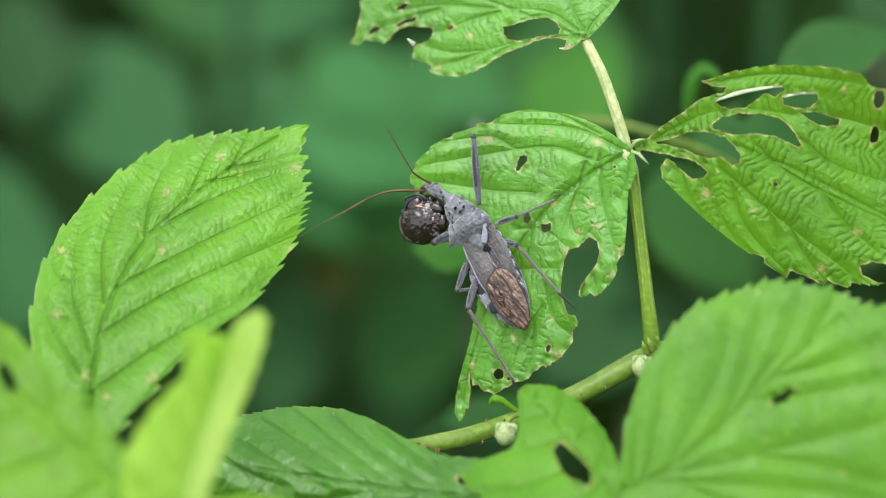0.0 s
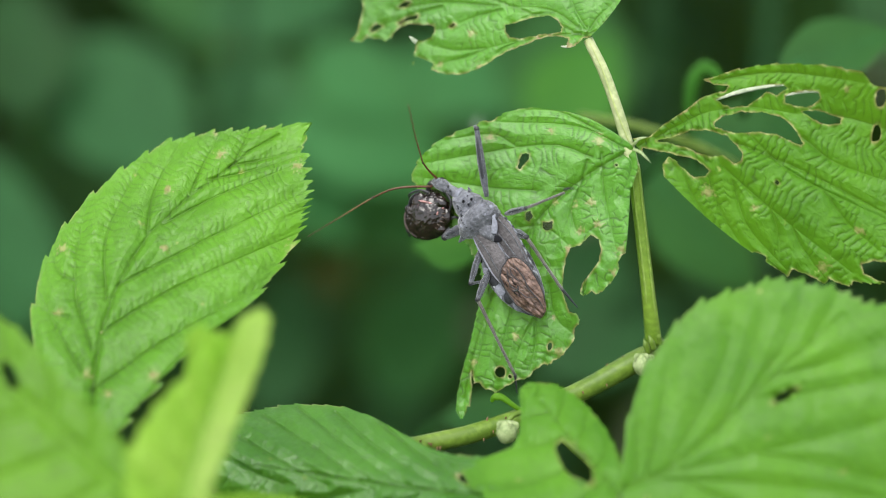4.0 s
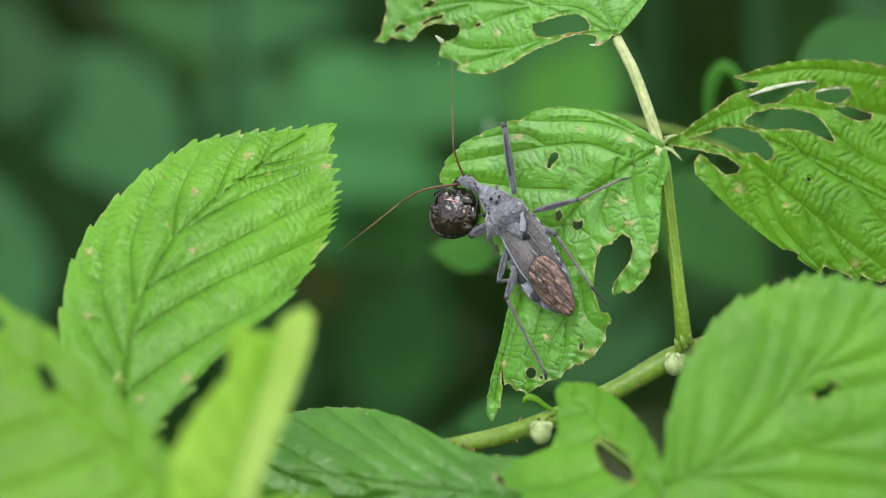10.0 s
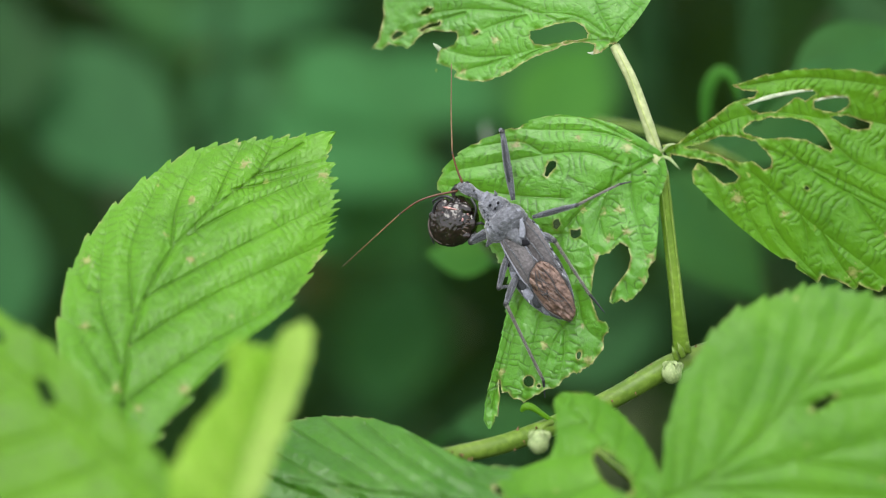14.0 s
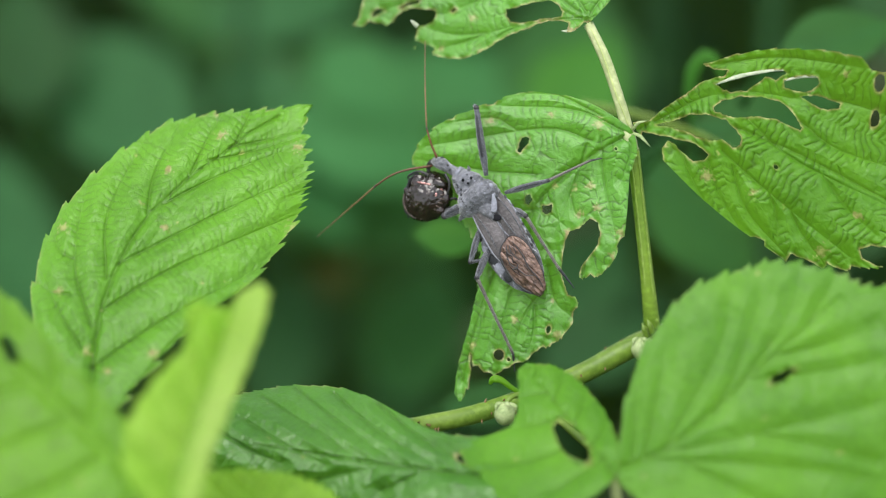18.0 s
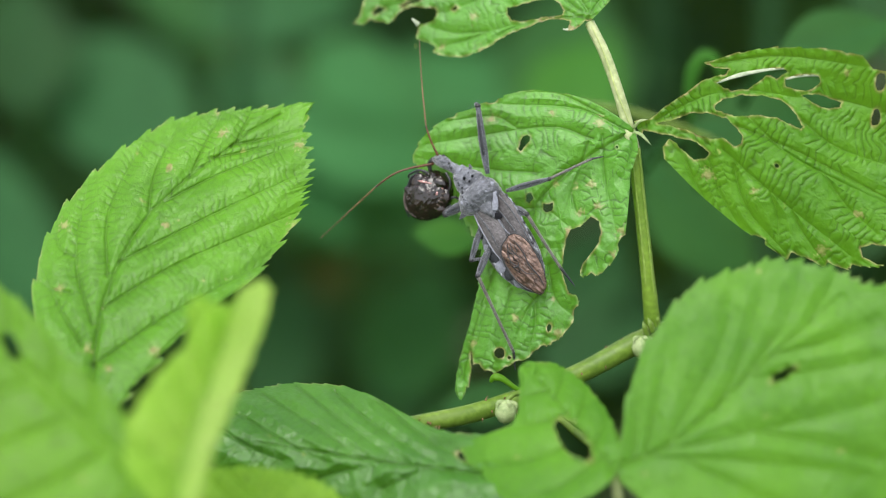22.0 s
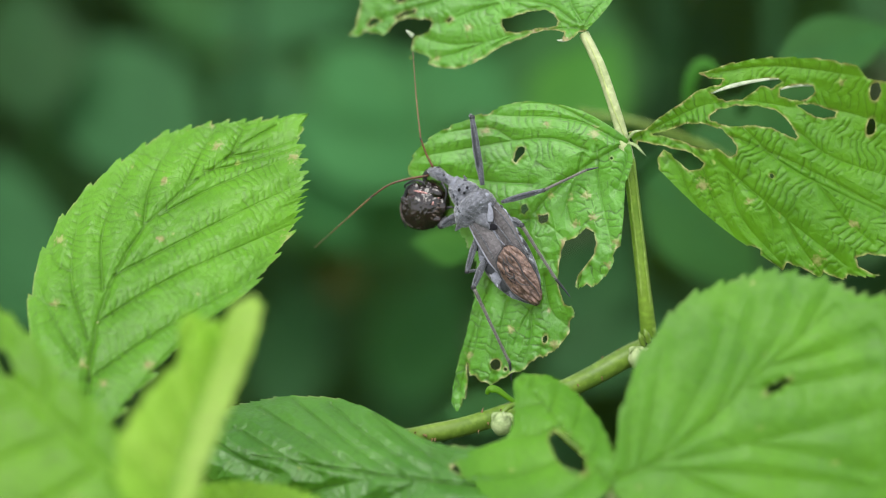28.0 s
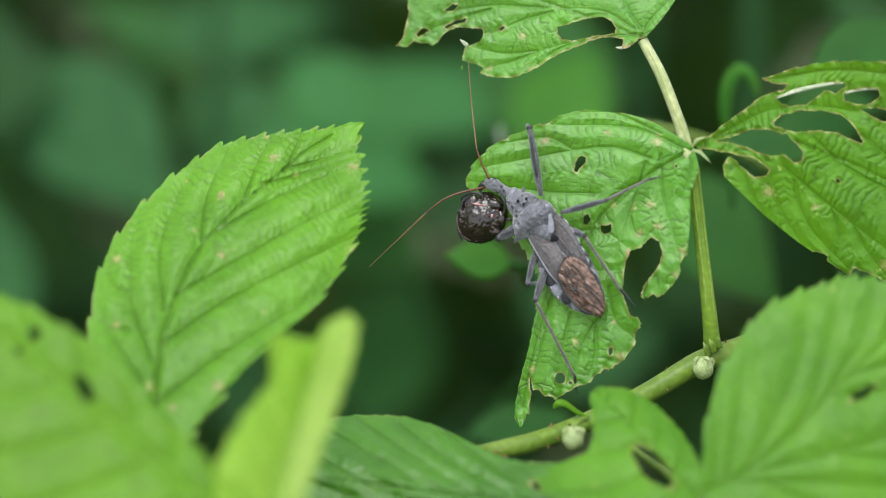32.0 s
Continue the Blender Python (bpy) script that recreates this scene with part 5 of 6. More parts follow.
for pts, r in (([(2.3, -8.4, 5.35), (2.5, -11.5, 5.1), (2.2, -13.8, 4.95), (2.5, -16.6, 4.4), (2.2, -18.4, 3.7)], 0.13), ([(0.2, -9.0, 5.2), (-0.4, -11.5, 5.05), (0.3, -13.0, 5.0), (0.9, -14.8, 4.85), (2.2, -15.8, 4.6)], 0.1), ([(1.4, -8.6, 5.4), (1.0, -10.2, 5.4), (1.6, -12.0, 5.2)], 0.1), ([(-0.6, -12.6, 4.95), (0.2, -12.9, 5.05), (0.8, -12.4, 5.1)], 0.16),
               ([(0.9, -8.3, 5.3), (0.3, -9.6, 5.25), (0.7, -10.6, 5.3), (0.2, -11.6, 5.2)], 0.09), ([(-0.9, -10.0, 4.9), (-0.3, -10.8, 5.1), (-0.8, -11.8, 4.95)], 0.08), ([(1.6, -9.0, 5.4), (1.9, -9.8, 5.42), (1.5, -10.8, 5.35)], 0.07)):
    part("wing_vein", tube(pts, (r * 0.8, r, r, r * 0.6), 30, 6, 0.6), DARK, mem)
scribble = random.Random(17)
for k in range(12):
    x, y = scribble.uniform(-1.0, 1.9), scribble.uniform(-14.2, -8.4)
    pts = [(x, y, 5.32 - 0.055 * (x - 1.2) ** 2 + 0.085 * min(0.0, y + 9.5))]
    for j in range(3):
        x, y = x + scribble.uniform(-0.5, 0.5), y - scribble.uniform(0.2, 0.8)
        pts.append((x, y, 5.32 - 0.055 * (x - 1.2) ** 2 + 0.085 * min(0.0, y + 9.5)))
    part("wrinkle", tube([(px, py, pz - 0.1) for px, py, pz in pts], (0.03, 0.075, 0.06, 0.03), 12, 6, 0.6), PIT if k % 3 else BARS, mem)
for pts in ([(2.5, 0.8, 4.75), (1.95, -2, 4.85), (1.7, -5, 4.7), (2.1, -7.2, 4.75)], [(5.0, 0.6, 4.55), (5.65, -2, 4.6), (5.55, -5, 4.45), (5.15, -8, 4.2), (4.55, -11, 3.9)], [(-1.75, 0.6, 4.5), (-2.05, -2, 4.6), (-2.25, -5, 4.5), (-2.35, -8, 4.25), (-1.95, -10.8, 3.85)]):
    part("wing_edge", tube(pts, (0.06, 0.14, 0.14, 0.05), 26, 6, 0.6), LILAC, bug, "pale bluish wing edge")
for pts in ([(2.3, 0.3, 4.7), (3.0, -4, 4.95), (3.4, -9, 4.65), (3.7, -13, 4.1)], [(4.2, 0.2, 4.8), (4.8, -4, 4.8), (4.5, -10, 4.3), (3.5, -15, 3.7)], [(-1.2, 0, 4.8), (-0.8, -4, 4.95), (-1.2, -8, 4.5)], [(1.7, -3, 4.75), (1.9, -5, 4.8), (1.4, -7, 4.65)]):
    part("wing_vein", tube(pts, (0.1, 0.12, 0.08), 20, 6, 0.5), LEG, bug)


def lobes(k, a):
    """Swellings and furrows of the thorax; a collar furrow behind the front lobe."""
    furrow = -0.22 * math.exp(-((k - 0.42) / 0.05) ** 2) - 0.22 * math.exp(-((math.sin(a) - 1) / 0.06) ** 2) * (k < 0.45)
    return furrow + 0.08 * math.sin(k * 17 + 1) * math.sin(a * 3) + 0.05 * math.sin(k * 37 + a * 7) + 0.03 * math.sin(k * 71 - a * 11)


prono = part("thorax_shield", loft([(8.4, 0.2, 4.0, 1.25, 1.0, 1.4), (7.4, 0.3, 4.2, 2.0, 1.5, 2.0), (6.0, 0.6, 4.3, 2.7, 1.6, 2.0), (5.0, 0.8, 4.3, 2.9, 1.5, 2.0), (3.8, 0.9, 4.3, 3.7, 2.1, 2.0), (2.2, 0.75, 4.25, 4.3, 2.4, 2.0), (1.0, 0.75, 4.1, 4.3, 1.9, 1.6), (0.0, 0.9, 4.0, 3.2, 1.1, 1.2), (-0.5, 0.9, 4.0, 1.4, 0.5, 0.6)], 60, 36, 0.9, lobes), GREY, bug, "grey downy thorax with a toothed crest")
for c, d in (((-3.2, 1.2, 4.2), (-1.5, -0.5, 0.1)),):
    c, d = np.array(c), np.array(d)
    part("shoulder_spine", tube([c, c + d * 0.5, c + d], (0.75, 0.45, 0.08), 8, 10), GREY, prono)
SHIELD = np.array(((-0.5, 0.9, 4.0, 1.4, 0.5), (0.0, 0.9, 4.0, 3.2, 1.1), (1.0, 0.75, 4.1, 4.3, 1.9), (2.2, 0.75, 4.25, 4.3, 2.4), (3.8, 0.9, 4.3, 3.7, 2.1), (5.0, 0.8, 4.3, 2.9, 1.5), (6.0, 0.6, 4.3, 2.7, 1.6), (7.4, 0.3, 4.2, 2.0, 1.5), (8.4, 0.2, 4.0, 1.25, 1.0)))


def on_shield(x, y):
    """A point on the thorax shield, or on the wings behind it."""
    xc, zc, w, hi = (np.interp(y, SHIELD[:, 0], SHIELD[:, k]) for k in range(1, 5))
    return np.array((x, y, max(zc + hi * max(0.0, 1 - (abs(x - xc) / w) ** 2.2) ** 0.45, 4.9)))


crest = spline([(-1.0, 6.9), (-0.9, 5.0), (-1.5, 3.2), (-1.0, 1.4), (0.3, -0.3), (1.6, -1.7), (2.4, -2.9)], 21)
for k, (x, y) in enumerate(crest):
    c = on_shield(x + 0.12 * math.sin(k * 2.7), y + 0.1 * math.sin(k * 4.1))
    part("crest_tooth", ball(c, (0.12 + 0.05 * (k * 7 % 4), 0.17 + 0.03 * (k % 3), 0.16), Matrix.Rotation(k * 1.3, 3, "Z"), 7, 9), SHADE, prono, "small black crest tooth")
# No hollows here: matt black discs paint the shade of four small pits.
for x, y, r in ((0.6, 6.3, 0.32), (1.1, 5.3, 0.26), (2.1, 5.8, 0.3), (1.7, 6.7, 0.22)):
    part("pit_shade", ball(on_shield(x, y), (r, r * 0.85, 0.12), Matrix.Rotation(0.5, 3, "Z"), 8, 12), PIT, prono, "black disc painted as the shade inside a pit")
    part("pit_rim", tube([on_shield(x + 1.3 * r * math.cos(w), y + 1.1 * r * math.sin(w)) for w in (0.3, 1.2, 2.1, 3.0, 3.9)], (0.06, 0.13, 0.13, 0.06), 14, 6), GREY, prono)
for (x, y), d in (((2.4, 7.5), (0.35, 0.85, 0.5)), ((-0.7, 7.2), (-0.7, 0.5, 0.4)), ((3.3, 4.3), (0.8, 0.35, 0.3))):
    c = on_shield(x, y) - (0, 0, 0.2)
    part("horn", tube([c, c + np.array(d) * 0.4, c + np.array(d) * 0.8], (0.4, 0.25, 0.06), 8, 8), GREY, prono, "small pale horn")
for x, y, r in ((4.4, 2.6, 0.6), (4.0, 1.0, 0.55), (3.2, 3.6, 0.45), (-2.2, 2.6, 0.5), (2.8, 2.0, 0.4)):
    part("pale_patch", ball(on_shield(x, y) - (0, 0, 0.1), (r, r * 0.7, 0.2), Matrix.Rotation(x * 2.0, 3, "Z"), 8, 12), LILAC, prono, "pale bluish patch")
grain_rng = random.Random(31)
for k in range(45):
    y = grain_rng.uniform(0.2, 7.6)
    x = np.interp(y, SHIELD[:, 0], SHIELD[:, 1]) + grain_rng.uniform(-0.8, 0.8) * np.interp(y, SHIELD[:, 0], SHIELD[:, 3])
    r = grain_rng.uniform(0.07, 0.15)
    part("granule", ball(on_shield(x, y), (r, r, r * 0.8), None, 5, 7), LILAC, prono)
for c, r in (((0.5, 5.9, 5.0), 0.75), ((2.1, 5.8, 5.2), 0.7), ((-0.4, 4.6, 5.2), 0.55)):
    part("shield_bump", ball(c, (r, r * 0.9, 0.55), None, 10, 14), GREY, prono)
part("scutellum", loft([(0.9, 0.9, 4.6, 1.6, 0.8, 0.8), (-0.6, 1.1, 4.7, 1.3, 0.8, 0.8), (-2.0, 1.3, 4.7, 0.7, 0.7, 0.7), (-3.2, 1.4, 4.6, 0.2, 0.3, 0.3)], 20, 18, 0.9), GREY, bug)
part("scutellum_ridge", tube([(4.0, 1.0, 5.75), (3.5, -0.2, 5.65), (2.8, -1.2, 5.55), (2.2, -1.9, 5.4)], (0.2, 0.5, 0.65, 0.5), 16, 12, 0.16), LILAC, bug, "chalky white ridge")
# Flat black disc laid on top to paint the dark gap behind the thorax.
part("notch_shade", ball((2.0, -2.9, 4.98), (1.0, 0.6, 0.12), Matrix.Rotation(-0.6, 3, "Z"), 10, 14), PIT, bug, "black disc painted as the shade between thorax and wings")

head = part("head", tube([(0.8, 6.9, 4.2), (-0.2, 8.7, 4.0), (-1.0, 10.2, 4.1), (-1.5, 11.3, 4.2), (-2.2, 12.3, 4.0), (-2.8, 13.1, 3.6)], (1.3, 0.95, 0.9, 1.15, 1.05, 0.6), 40, 16, 0.92), GREY, bug, "narrow grey head")
part("collar", tube([(0.35, 7.9, 4.1), (0.05, 8.5, 4.05)], (1.25, 1.3), 8, 18, 0.95), LILAC, head, "pale ringed collar")
part("eye", ball((-1.7, 10.4, 4.2), (0.55, 0.5, 0.5), None, 10, 14), DARK, head, "bulging black eye")
part("eye", ball((-1.2, 12.3, 4.1), (0.55, 0.5, 0.5), None, 10, 14), DARK, head, "bulging black eye")
for c in ((-0.5, 10.4, 5.4), (-0.6, 9.5, 5.3)):
    part("ocellus", ball(c, (0.26, 0.26, 0.22), None, 8, 10), DARK, head)
part("beak", tube([(-3.2, 13.1, 3.4), (-4.6, 12.9, 2.6), (-5.3, 11.3, 2.2), (-5.5, 9.3, 2.4)], (0.6, 0.5, 0.42, 0.25), 20, 10), DARK, head, "dark curved piercing beak")


def feeler(points, pivot, joint):
    a = part("antenna", tube([np.array(p) - np.array(pivot) for p in points[:joint + 1]], (0.25, 0.19, 0.16), 24, 8), FEELER, bug, "thin rust-red antenna", at=Matrix.Translation(Vector(pivot) * MM))
    part("antenna_joint", ball(np.array(points[joint]) - np.array(pivot), (0.22, 0.22, 0.22), None, 8, 10), DARK, a)
    part("antenna_tip", tube([np.array(p) - np.array(pivot) for p in points[joint:]], (0.15, 0.14, 0.11, 0.07), 24, 8), FEELER_TIP, a, "tawny thread-thin tip")
    return a


UPPER = [(-1.8, 13.0, 4.3), (-1.1, 15.7, 4.8), (-0.1, 18.5, 5.2), (4.1, 25.1, 5.2), (8.9, 32.2, 5.0)]
LOWER = [(-3.4, 12.3, 4.2), (-7.3, 13.8, 6.2), (-10.4, 14.5, 7.0), (-14.3, 14.5, 7.0), (-29.4, 12.9, 6.0)]
upper_feeler = feeler(UPPER, UPPER[0], 2)
lower_feeler = feeler(LOWER, LOWER[0], 3)


def leg(hip, knee, ankle, toe, thick, shin_mat=SHIN):
    """Thigh with its origin at the hip; the shin and foot hang from the knee."""
    h, k, a, e = (np.array(p) for p in (hip, knee, ankle, toe))
    mid = (h + k) / 2 + (0, 0, 0.25)
    thigh = part("leg", tube([h - h, (h + mid) / 2 - h, mid - h, (mid + k) / 2 - h, k - h], (thick * 0.55, thick * 0.95, thick, thick * 0.85, thick * 0.6), 30, 12), LEG, bug, at=Matrix.Translation(Vector(h) * MM))
    lift = np.array((0, 0, thick * 0.62))
    part("leg_stripe", tube([(k - h) * 0.1 + lift * 0.6, (mid - h) * 0.6 + lift, mid - h + lift, (mid + k) / 2 - h + lift * 0.9, (k - h) * 0.95 + lift * 0.6], (thick * 0.2, thick * 0.45, thick * 0.45, thick * 0.4, thick * 0.25), 24, 8), SHADE, thigh, "dark stripe along the leg")
    part("knee", ball(k - h, (thick * 0.72, thick * 0.72, thick * 0.68), None, 10, 12), DARK, thigh)
    shin = part("shin", tube([(0, 0, 0), (a - k) * 0.5 + (0, 0, 0.12), a - k], (thick * 0.52, thick * 0.4, thick * 0.4), 26, 10), shin_mat, thigh, at=Matrix.Translation(Vector(k - h) * MM))
    part("foot", tube([a - h, (a + e) / 2 - h + (0, 0, -0.1), e - h], (thick * 0.42, thick * 0.3, 0.08), 14, 8), DARK, thigh, "dark clawed foot")
    return thigh, shin, h, k, a, e


LEGS = [
    leg((4.3, 5.0, 3.6), (10.0, 16.1, 5.6), (9.7, 16.9, 4.6), (7.4, 12.5, 3.2), 0.74, LEG),
    leg((5.5, 0.4, 3.0), (13.9, -2.7, 4.6), (21.9, -3.5, 1.2), (23.9, -4.3, 0.6), 0.58),
    leg((5.1, -3.1, 2.8), (6.9, -5.8, 5.0), (6.1, -17.0, 1.6), (6.3, -21.2, 0.4), 0.7),
    leg((-1.9, -2.1, 2.6), (-6.7, -7.0, 5.0), (-4.9, -7.7, 2.2), (-3.9, -8.2, 1.0), 0.62, LEG),
    leg((-2.9, -6.5, 2.6), (-7.1, -10.2, 5.4), (-10.0, -25.1, 1.4), (-11.9, -27.9, 0.2), 0.7),
    leg((-1.3, 2.5, 3.6), (-6.5, 3.1, 4.2), (-5.6, 4.4, 2.2), (-5.7, 5.9, 1.6), 0.95, GREY),
]

prey = thing("shield_bug", SEAT @ TURN @ Matrix.Translation(Vector((-7.5, 8.4, 2.6)) * MM), "dead dark glossy shield bug held by the beak", "insect")
po = np.array((-7.5, 8.4, 2.6))


def dents(a, b):
    p = Vector((math.sin(a) * math.cos(b), math.sin(a) * math.sin(b), math.cos(a)))
    creases = abs(noise.noise(p * 2.1 + Vector((3.1, 0.4, 1.7))))
    folds = abs(noise.noise(p * 4.6 + Vector((0.3, 2.4, 5.7))))
    return 0.97 + 0.1 * min(creases, 0.35) + 0.09 * min(folds, 0.3) + 0.02 * noise.noise(p * 12)


part("shell", ball((0, 0, 0), (5.0, 3.3, 4.3), Matrix.Rotation(radians(18), 3, "Z") @ Matrix.Rotation(radians(90), 3, "X"), 90, 120, dents), PREY, prey)
for k in range(3):
    a = radians(105 + 34 * k)
    c = np.array((4.75 * math.cos(a), 4.15 * math.sin(a), 0.3))
    part("belly_ring", tube([c * 0.99, c * 0.84 + (0, 0, 1.5), c * 0.62 + (0, 0, 2.35)], (0.26, 0.24, 0.1), 14, 8, 0.5), PREY, prey)
for c, radii, a in (((-8.9, 7.8, 4.7), (2.6, 1.1, 0.6), -40), ((-7.8, 5.8, 4.3), (2.6, 1.0, 0.6), -42), ((-7.4, 11.3, 4.9), (1.8, 1.2, 0.6), 30), ((-4.0, 8.8, 5.0), (1.5, 1.0, 0.6), -50), ((-4.6, 6.4, 4.2), (1.2, 1.6, 0.6), -20), ((-9.8, 10.2, 4.3), (1.0, 1.9, 0.6), 10)):
    part("belly_plate", ball(np.array(c) - po - (0, 0, 0.2), radii, Matrix.Rotation(radians(a), 3, "Z"), 12, 20), PREY, prey)
part("shell_margin", tube([(4.7 * math.cos(radians(w)), 4.05 * math.sin(radians(w)), 1.3) for w in (112, 135, 158, 180, 202, 224, 246)], (0.06, 0.16, 0.2, 0.16, 0.06), 40, 8, 0.6), BARS, prey, "dull brown flattened shell margin")
for k in range(6):
    a = radians(-20 - 13 * k)
    c = np.array((3.7 * math.cos(a), 3.3 * math.sin(a), 2.15))
    part("segment_bar", tube([c * (0.86, 0.86, 1.12), c, c * (1.1, 1.1, 0.78)], (0.08, 0.17, 0.08), 8, 6, 0.6), BARS, prey, "dull brownish segment bar")
# Pinkish plates stand in for highlights on the glossy shell.
for px, h in (((-7.7, 9.9, 5.7), (0.85, 0.62, 0.24)), ((-6.1, 10.3, 5.8), (1.5, 0.24, 0.16)), ((-4.2, 7.8, 5.2), (0.6, 0.3, 0.14)), ((-7.3, 9.0, 6.0), (0.3, 0.45, 0.12)), ((-5.3, 7.2, 5.7), (0.25, 0.4, 0.12))):
    part("pink_glint", ball(np.array(px) - po - (0, 0, 0.3), h, Matrix.Rotation(radians(-45), 3, "Z"), 8, 14), GLINT, prey, "pinkish patch painted as a highlight on the shell")
for pts in ([(-7.3, 12.8, 4.0), (-10.2, 11.7, 3.6), (-12.4, 9.4, 3.0), (-13.1, 7.2, 2.2)], [(-6.2, 12.6, 4.4), (-8.2, 12.7, 4.6), (-10.7, 10.8, 4.0)], [(-1.9, 9.7, 4.6), (-2.2, 7.6, 4.6), (-4.4, 5.8, 4.2)],
            [(-4.7, 11.4, 5.0), (-5.8, 12.8, 5.2), (-8.0, 13.4, 4.6), (-8.7, 13.1, 4.0)], [(-4.1, 5.4, 3.4), (-3.1, 5.0, 3.6), (-2.8, 4.1, 3.0)], [(-10.4, 5.6, 3.0), (-7.5, 4.9, 4.0), (-5.1, 5.3, 4.0)]):
    part("leg", tube([np.array(p) - po for p in pts], (0.28, 0.24, 0.12), 18, 8), DARK, prey, "folded black leg")


def down(ob, count, length, seed):
    """Short fine hairs standing on a part of the bug."""
    rng = random.Random(seed)
    me = ob.data
    verts, faces = [], []
    for k in range(count):
        p = me.polygons[rng.randrange(len(me.polygons) - 2)]
        c = np.array(me.vertices[p.vertices[rng.randrange(4)]].co[:]) / MM
        n = np.array(p.normal[:]) + [rng.uniform(-0.7, 0.7) for i in range(3)]
        a = np.cross(n, (rng.uniform(-1, 1), rng.uniform(-1, 1), 0.3))
        a *= 0.028 / (np.linalg.norm(a) + 1e-6)
        tip = c + n * length * rng.uniform(0.5, 1.1) / (np.linalg.norm(n) + 1e-6)
        b = np.cross(n, a)
        b *= 0.028 / (np.linalg.norm(b) + 1e-6)
        i = len(verts)
        verts += [c - n * 0.05 + a, c - n * 0.05 - a * 0.5 + b, c - n * 0.05 - a * 0.5 - b, tip]
        faces += [(i, i + 1, i + 3), (i + 1, i + 2, i + 3), (i + 2, i, i + 3)]
    tagged(part("down", (verts, faces), DOWN, ob), "short pale grey hairs", kind="stuff")


down(prono, 1700, 0.36, 1)
down(head, 900, 0.34, 2)
for k, chain in enumerate(LEGS):
    down(chain[0], 480, 0.4, 10 + k)
    down(chain[1], 420, 0.32, 20 + k)


def motions():
    # the whole leaf nods a little in the breeze: seconds, three small turns about its base
    sway = [
        (0.0, 0.20, 0.24, -0.38), (0.5, 0.24, 0.42, -0.42), (1.0, 0.56, 0.24, -0.55), (1.5, 0.21, 0.26, -0.40), (2.0, -0.00, 0.10, -0.29), (2.5, 0.07, 0.35, -0.34), (3.0, -0.20, 0.24, -0.27),
        (3.5, -0.11, 0.33, -0.34), (5.5, 0.15, -0.37, 0.07), (6.0, 0.01, -0.30, -0.03), (6.5, 0.02, 0.41, -0.32), (7.0, 0.08, -0.23, 0.01), (7.5, 0.22, -0.29, 0.10), (8.0, 0.03, -0.32, -0.01),
        (8.5, 0.01, 0.18, -0.07), (9.0, 0.23, 0.25, -0.28), (9.5, 0.46, -0.97, 0.59), (10.0, 0.27, 0.47, -0.43), (10.5, -0.01, -0.02, 0.03), (11.0, -0.25, 0.90, -0.62), (11.5, 0.24, 0.25, -0.50),
        (12.0, -0.04, -0.17, 0.05), (12.5, 0.40, 0.47, -0.39), (13.0, -0.00, -0.01, -0.00), (13.5, 0.20, 0.30, -0.39), (15.5, 0.19, 0.45, -0.48), (16.0, 0.29, -0.02, -0.19), (16.5, 0.26, -0.00, -0.02),
        (17.0, 0.31, -0.55, 0.11), (17.5, 0.49, -0.12, -0.20), (18.0, 0.23, 0.27, -0.22), (18.5, 0.12, 0.98, -0.64), (19.0, 0.02, 0.11, -0.22), (19.5, 0.96, -0.32, 0.02), (20.0, 0.25, 0.27, -0.42),
        (20.5, -0.04, 1.29, -0.98), (21.0, 0.47, -0.40, 0.04), (21.5, 0.10, 0.32, -0.23), (22.0, 0.10, 0.02, -0.12), (22.5, 0.42, 0.07, -0.19), (23.0, 0.98, -1.18, 0.57), (23.5, 0.75, 0.00, -0.21),
        (24.0, 0.35, 0.46, -0.49), (24.5, -0.03, 0.59, -0.44), (25.0, 0.32, 0.12, -0.18), (25.5, 0.34, 0.64, -0.53), (27.5, 0.59, -0.73, 0.24), (28.0, 0.16, -0.30, 0.14), (28.5, -0.46, -0.19, 0.07),
        (29.0, -0.02, -0.22, 0.04), (29.5, -0.09, -0.22, 0.02), (30.0, -0.06, 0.18, -0.18), (30.5, -0.37, 0.04, 0.04), (31.0, 0.01, -0.52, 0.20), (31.5, -0.20, 0.13, -0.16), (32.0, 1.09, -1.92, 0.54),
    ]
    walk(left_leaf, [(t, at_mm(-57.7, -32.8, 24) @ pose(0, 0, 0, a, b, c)) for t, a, b, c in sway])
    # the bug shifts on the leaf: seconds, across, up, turn about its thorax
    body = [(0, -1.04, -1.61, -4.8), (0.5, -0.93, -1.48, -4.8), (1, -0.79, -1.45, -4.1), (1.5, -0.62, -1.29, -2.35), (2, -0.31, -1.05, -0.85), (2.5, -0.09, -0.87, -0.46), (3.5, 0.1, -0.81, -0.4), (5.5, 0.1, -0.6, -1.1),
            (6.5, -0.02, -0.38, -1.4), (9, -0.15, -0.25, -1.5), (9.5, -0.25, -0.38, -0.9), (10.5, -0.25, -0.25, -1.0), (11.5, -0.12, -0.05, -0.35), (13, 0, 0, 0), (15.5, -0.1, 0.02, 0), (19, 0.1, -0.05, -0.1), (24, 0.12, 0, -0.2), (28, 0.1, 0.02, 0), (30, -0.1, 0.08, -0.2), (32, -0.4, 0.03, 0)]
    pivot = Vector((-4.0, 6.4, 0))

    def body_at(x, y, turn):
        shift = Matrix.Translation((Vector((x, y, 0)) + pivot) * MM)
        return shift @ pose(0, 0, 0, 0, 0, turn) @ Matrix.Translation(-pivot * MM) @ TURN

    walk(bug, [(t, SEAT @ body_at(x, y, r)) for t, x, y, r in body])
    # its catch hangs from the beak and lags a little behind
    base = Matrix.Translation(Vector(po) * MM)
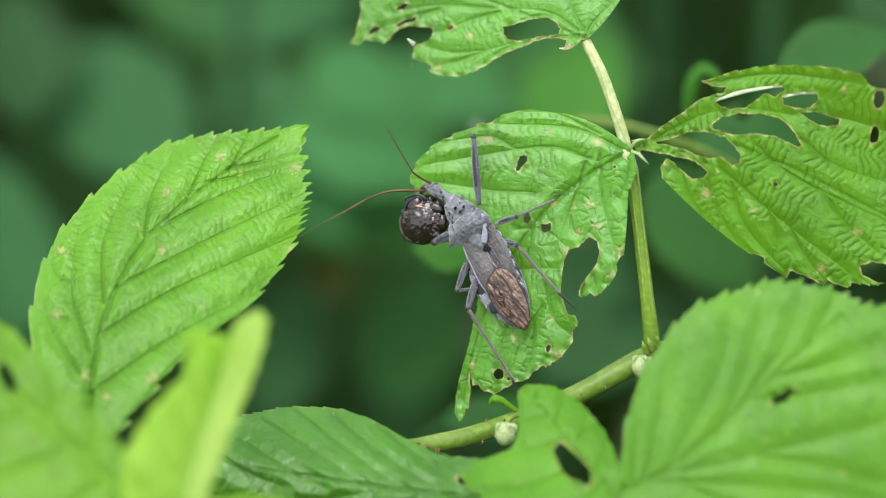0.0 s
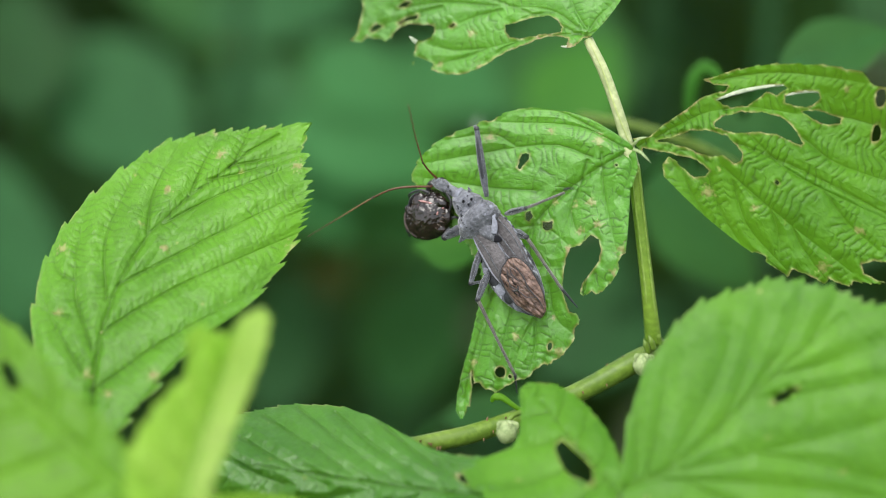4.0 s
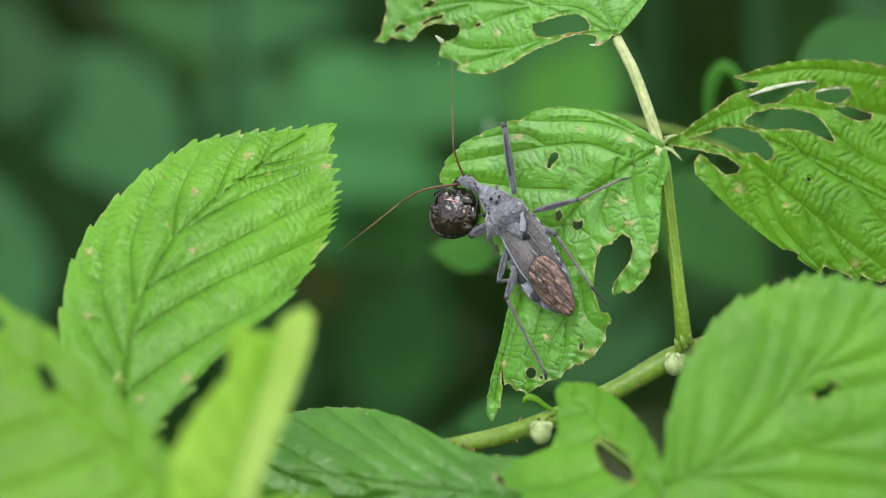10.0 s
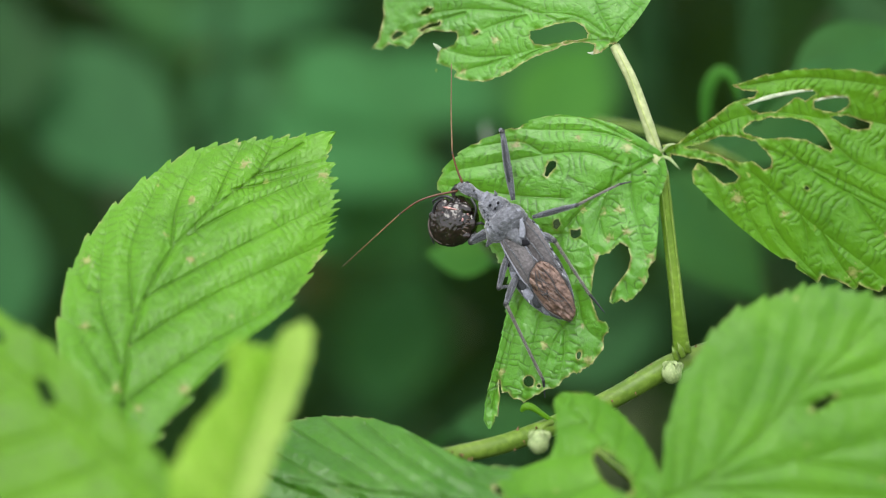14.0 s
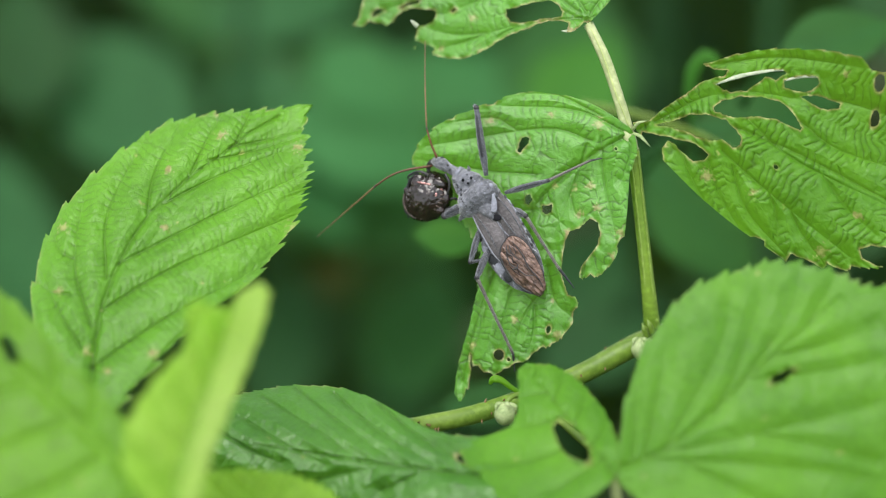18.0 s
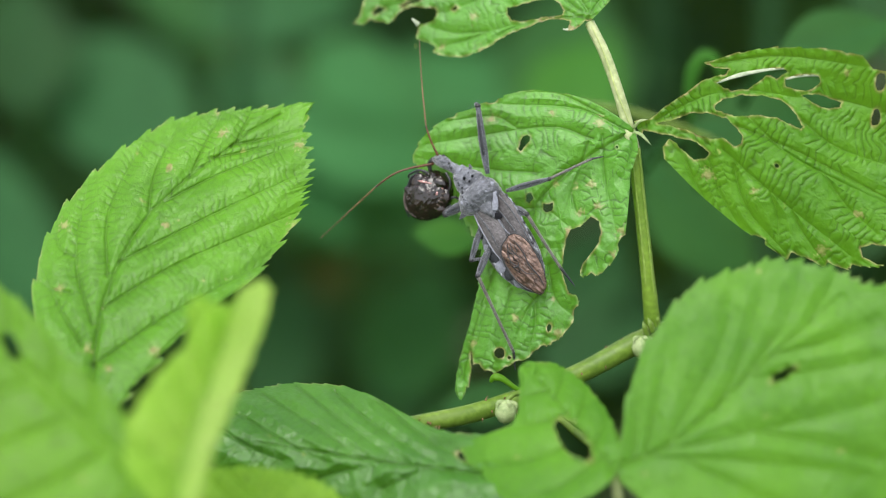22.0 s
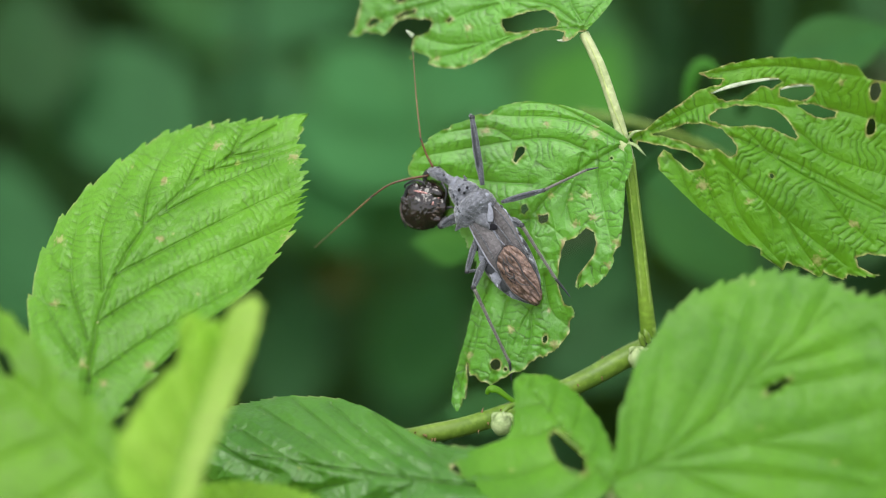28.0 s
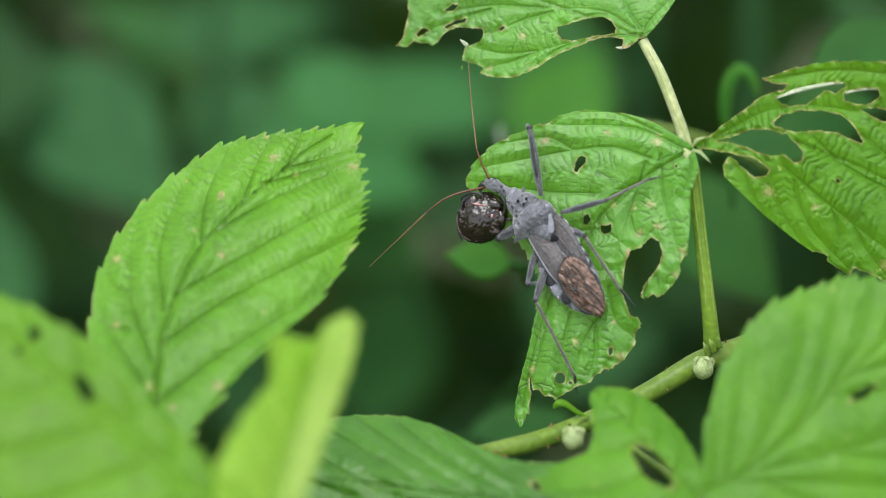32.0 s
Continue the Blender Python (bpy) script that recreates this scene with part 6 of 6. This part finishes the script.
    held = [(0, -0.25, -0.99, -3), (1, -0.1, -0.84, -2.5), (2, 0, -0.65, -1), (3.5, 0.3, -0.5, -0.5), (5.5, 0.2, -0.35, 0), (6.5, 0.05, 0, 0), (9, -0.1, 0.0, 0), (10, -0.2, -0.1, 0), (13, 0, 0, 0), (16, -0.1, -0.2, 0.5), (19, 0.1, -0.2, 0), (23, 0, -0.35, 0), (25.5, 0.1, -0.35, 0), (28, 0.2, 0.05, 0), (32, -0.1, 0, 0)]
    walk(prey, [(t, SEAT @ Matrix.Translation((x * MM, y * MM, 0)) @ TURN @ base @ pose(0, 0, 0, 0, 0, r)) for t, x, y, r in held])
    # the antennae swing and lift: seconds, swing, lift
    for ob, points, rows in ((upper_feeler, UPPER, [(0, 10, 60), (1, 6, 59), (2, -2, 58), (3, -5, 56), (6, -11, 42), (9, -5, 28), (10.5, -4, 14), (13, 0, 0), (16, -0.5, 0), (19, 3, 0), (23, 5.5, 0), (28, 5.5, 0), (32, 4.5, 0)]),
                             (lower_feeler, LOWER, [(0, -8.5, 0), (1, -9.5, 0), (3, -11, 0), (6, -9.5, 0), (9, -5.5, 0), (11, -1.5, 0), (13, 0, 0), (19, -1.5, 0), (23, 1, 0), (28, -1, 0), (32, 0.7, 0)])):
        d = Vector(points[-1]) - Vector(points[0])
        axis = Vector((d.y, -d.x, 0)).normalized()
        p = Matrix.Translation(Vector(points[0]) * MM)
        walk(ob, [(t, p @ pose(0, 0, 0, 0, 0, s) @ Matrix.Rotation(radians(up), 4, axis)) for t, s, up in rows])
    # the feet stay where they stand while the body shifts; the middle leg takes one step
    last = body_at(0, 0, 0)
    for k, (thigh, shin, h, knee, a, e) in enumerate(LEGS):
        foot = last @ (Vector(e) * MM)
        rows = []
        for t, x, y, r in body:
            there = body_at(x, y, r).inverted() @ foot - Vector(h) * MM
            here = Vector(e - h) * MM
            swing = math.atan2(there.y, there.x) - math.atan2(here.y, here.x)
            swing = (swing + math.pi) % (2 * math.pi) - math.pi
            rows.append((t, math.degrees(swing) if k in (1, 2, 4) else 0.0))
        p = Matrix.Translation(Vector(h) * MM)
        if k == 1:
            rows = [(t, s) for t, s in rows if t < 9.3] + [(9.35, 0.0), (9.7, 0.0), (10.1, 0.0)] + [(t, s) for t, s in rows if t > 10.2]
            flat = Vector((knee - h)[:2]).to_3d().normalized()
            axis = Vector((flat.y, -flat.x, 0))
            walk(thigh, [(t, p @ pose(0, 0, 0, 0, 0, s - (7 if t < 9.5 else 0)) @ Matrix.Rotation(radians(38 if t < 9.5 else 0), 4, axis)) for t, s in rows])
            walk(shin, [(t, Matrix.Translation(Vector(knee - h) * MM) @ Matrix.Rotation(radians(-62 if t < 9.5 else 0), 4, axis)) for t, s in rows])
        elif k in (2, 4):
            walk(thigh, [(t, p @ pose(0, 0, 0, 0, 0, s)) for t, s in rows])


motions()
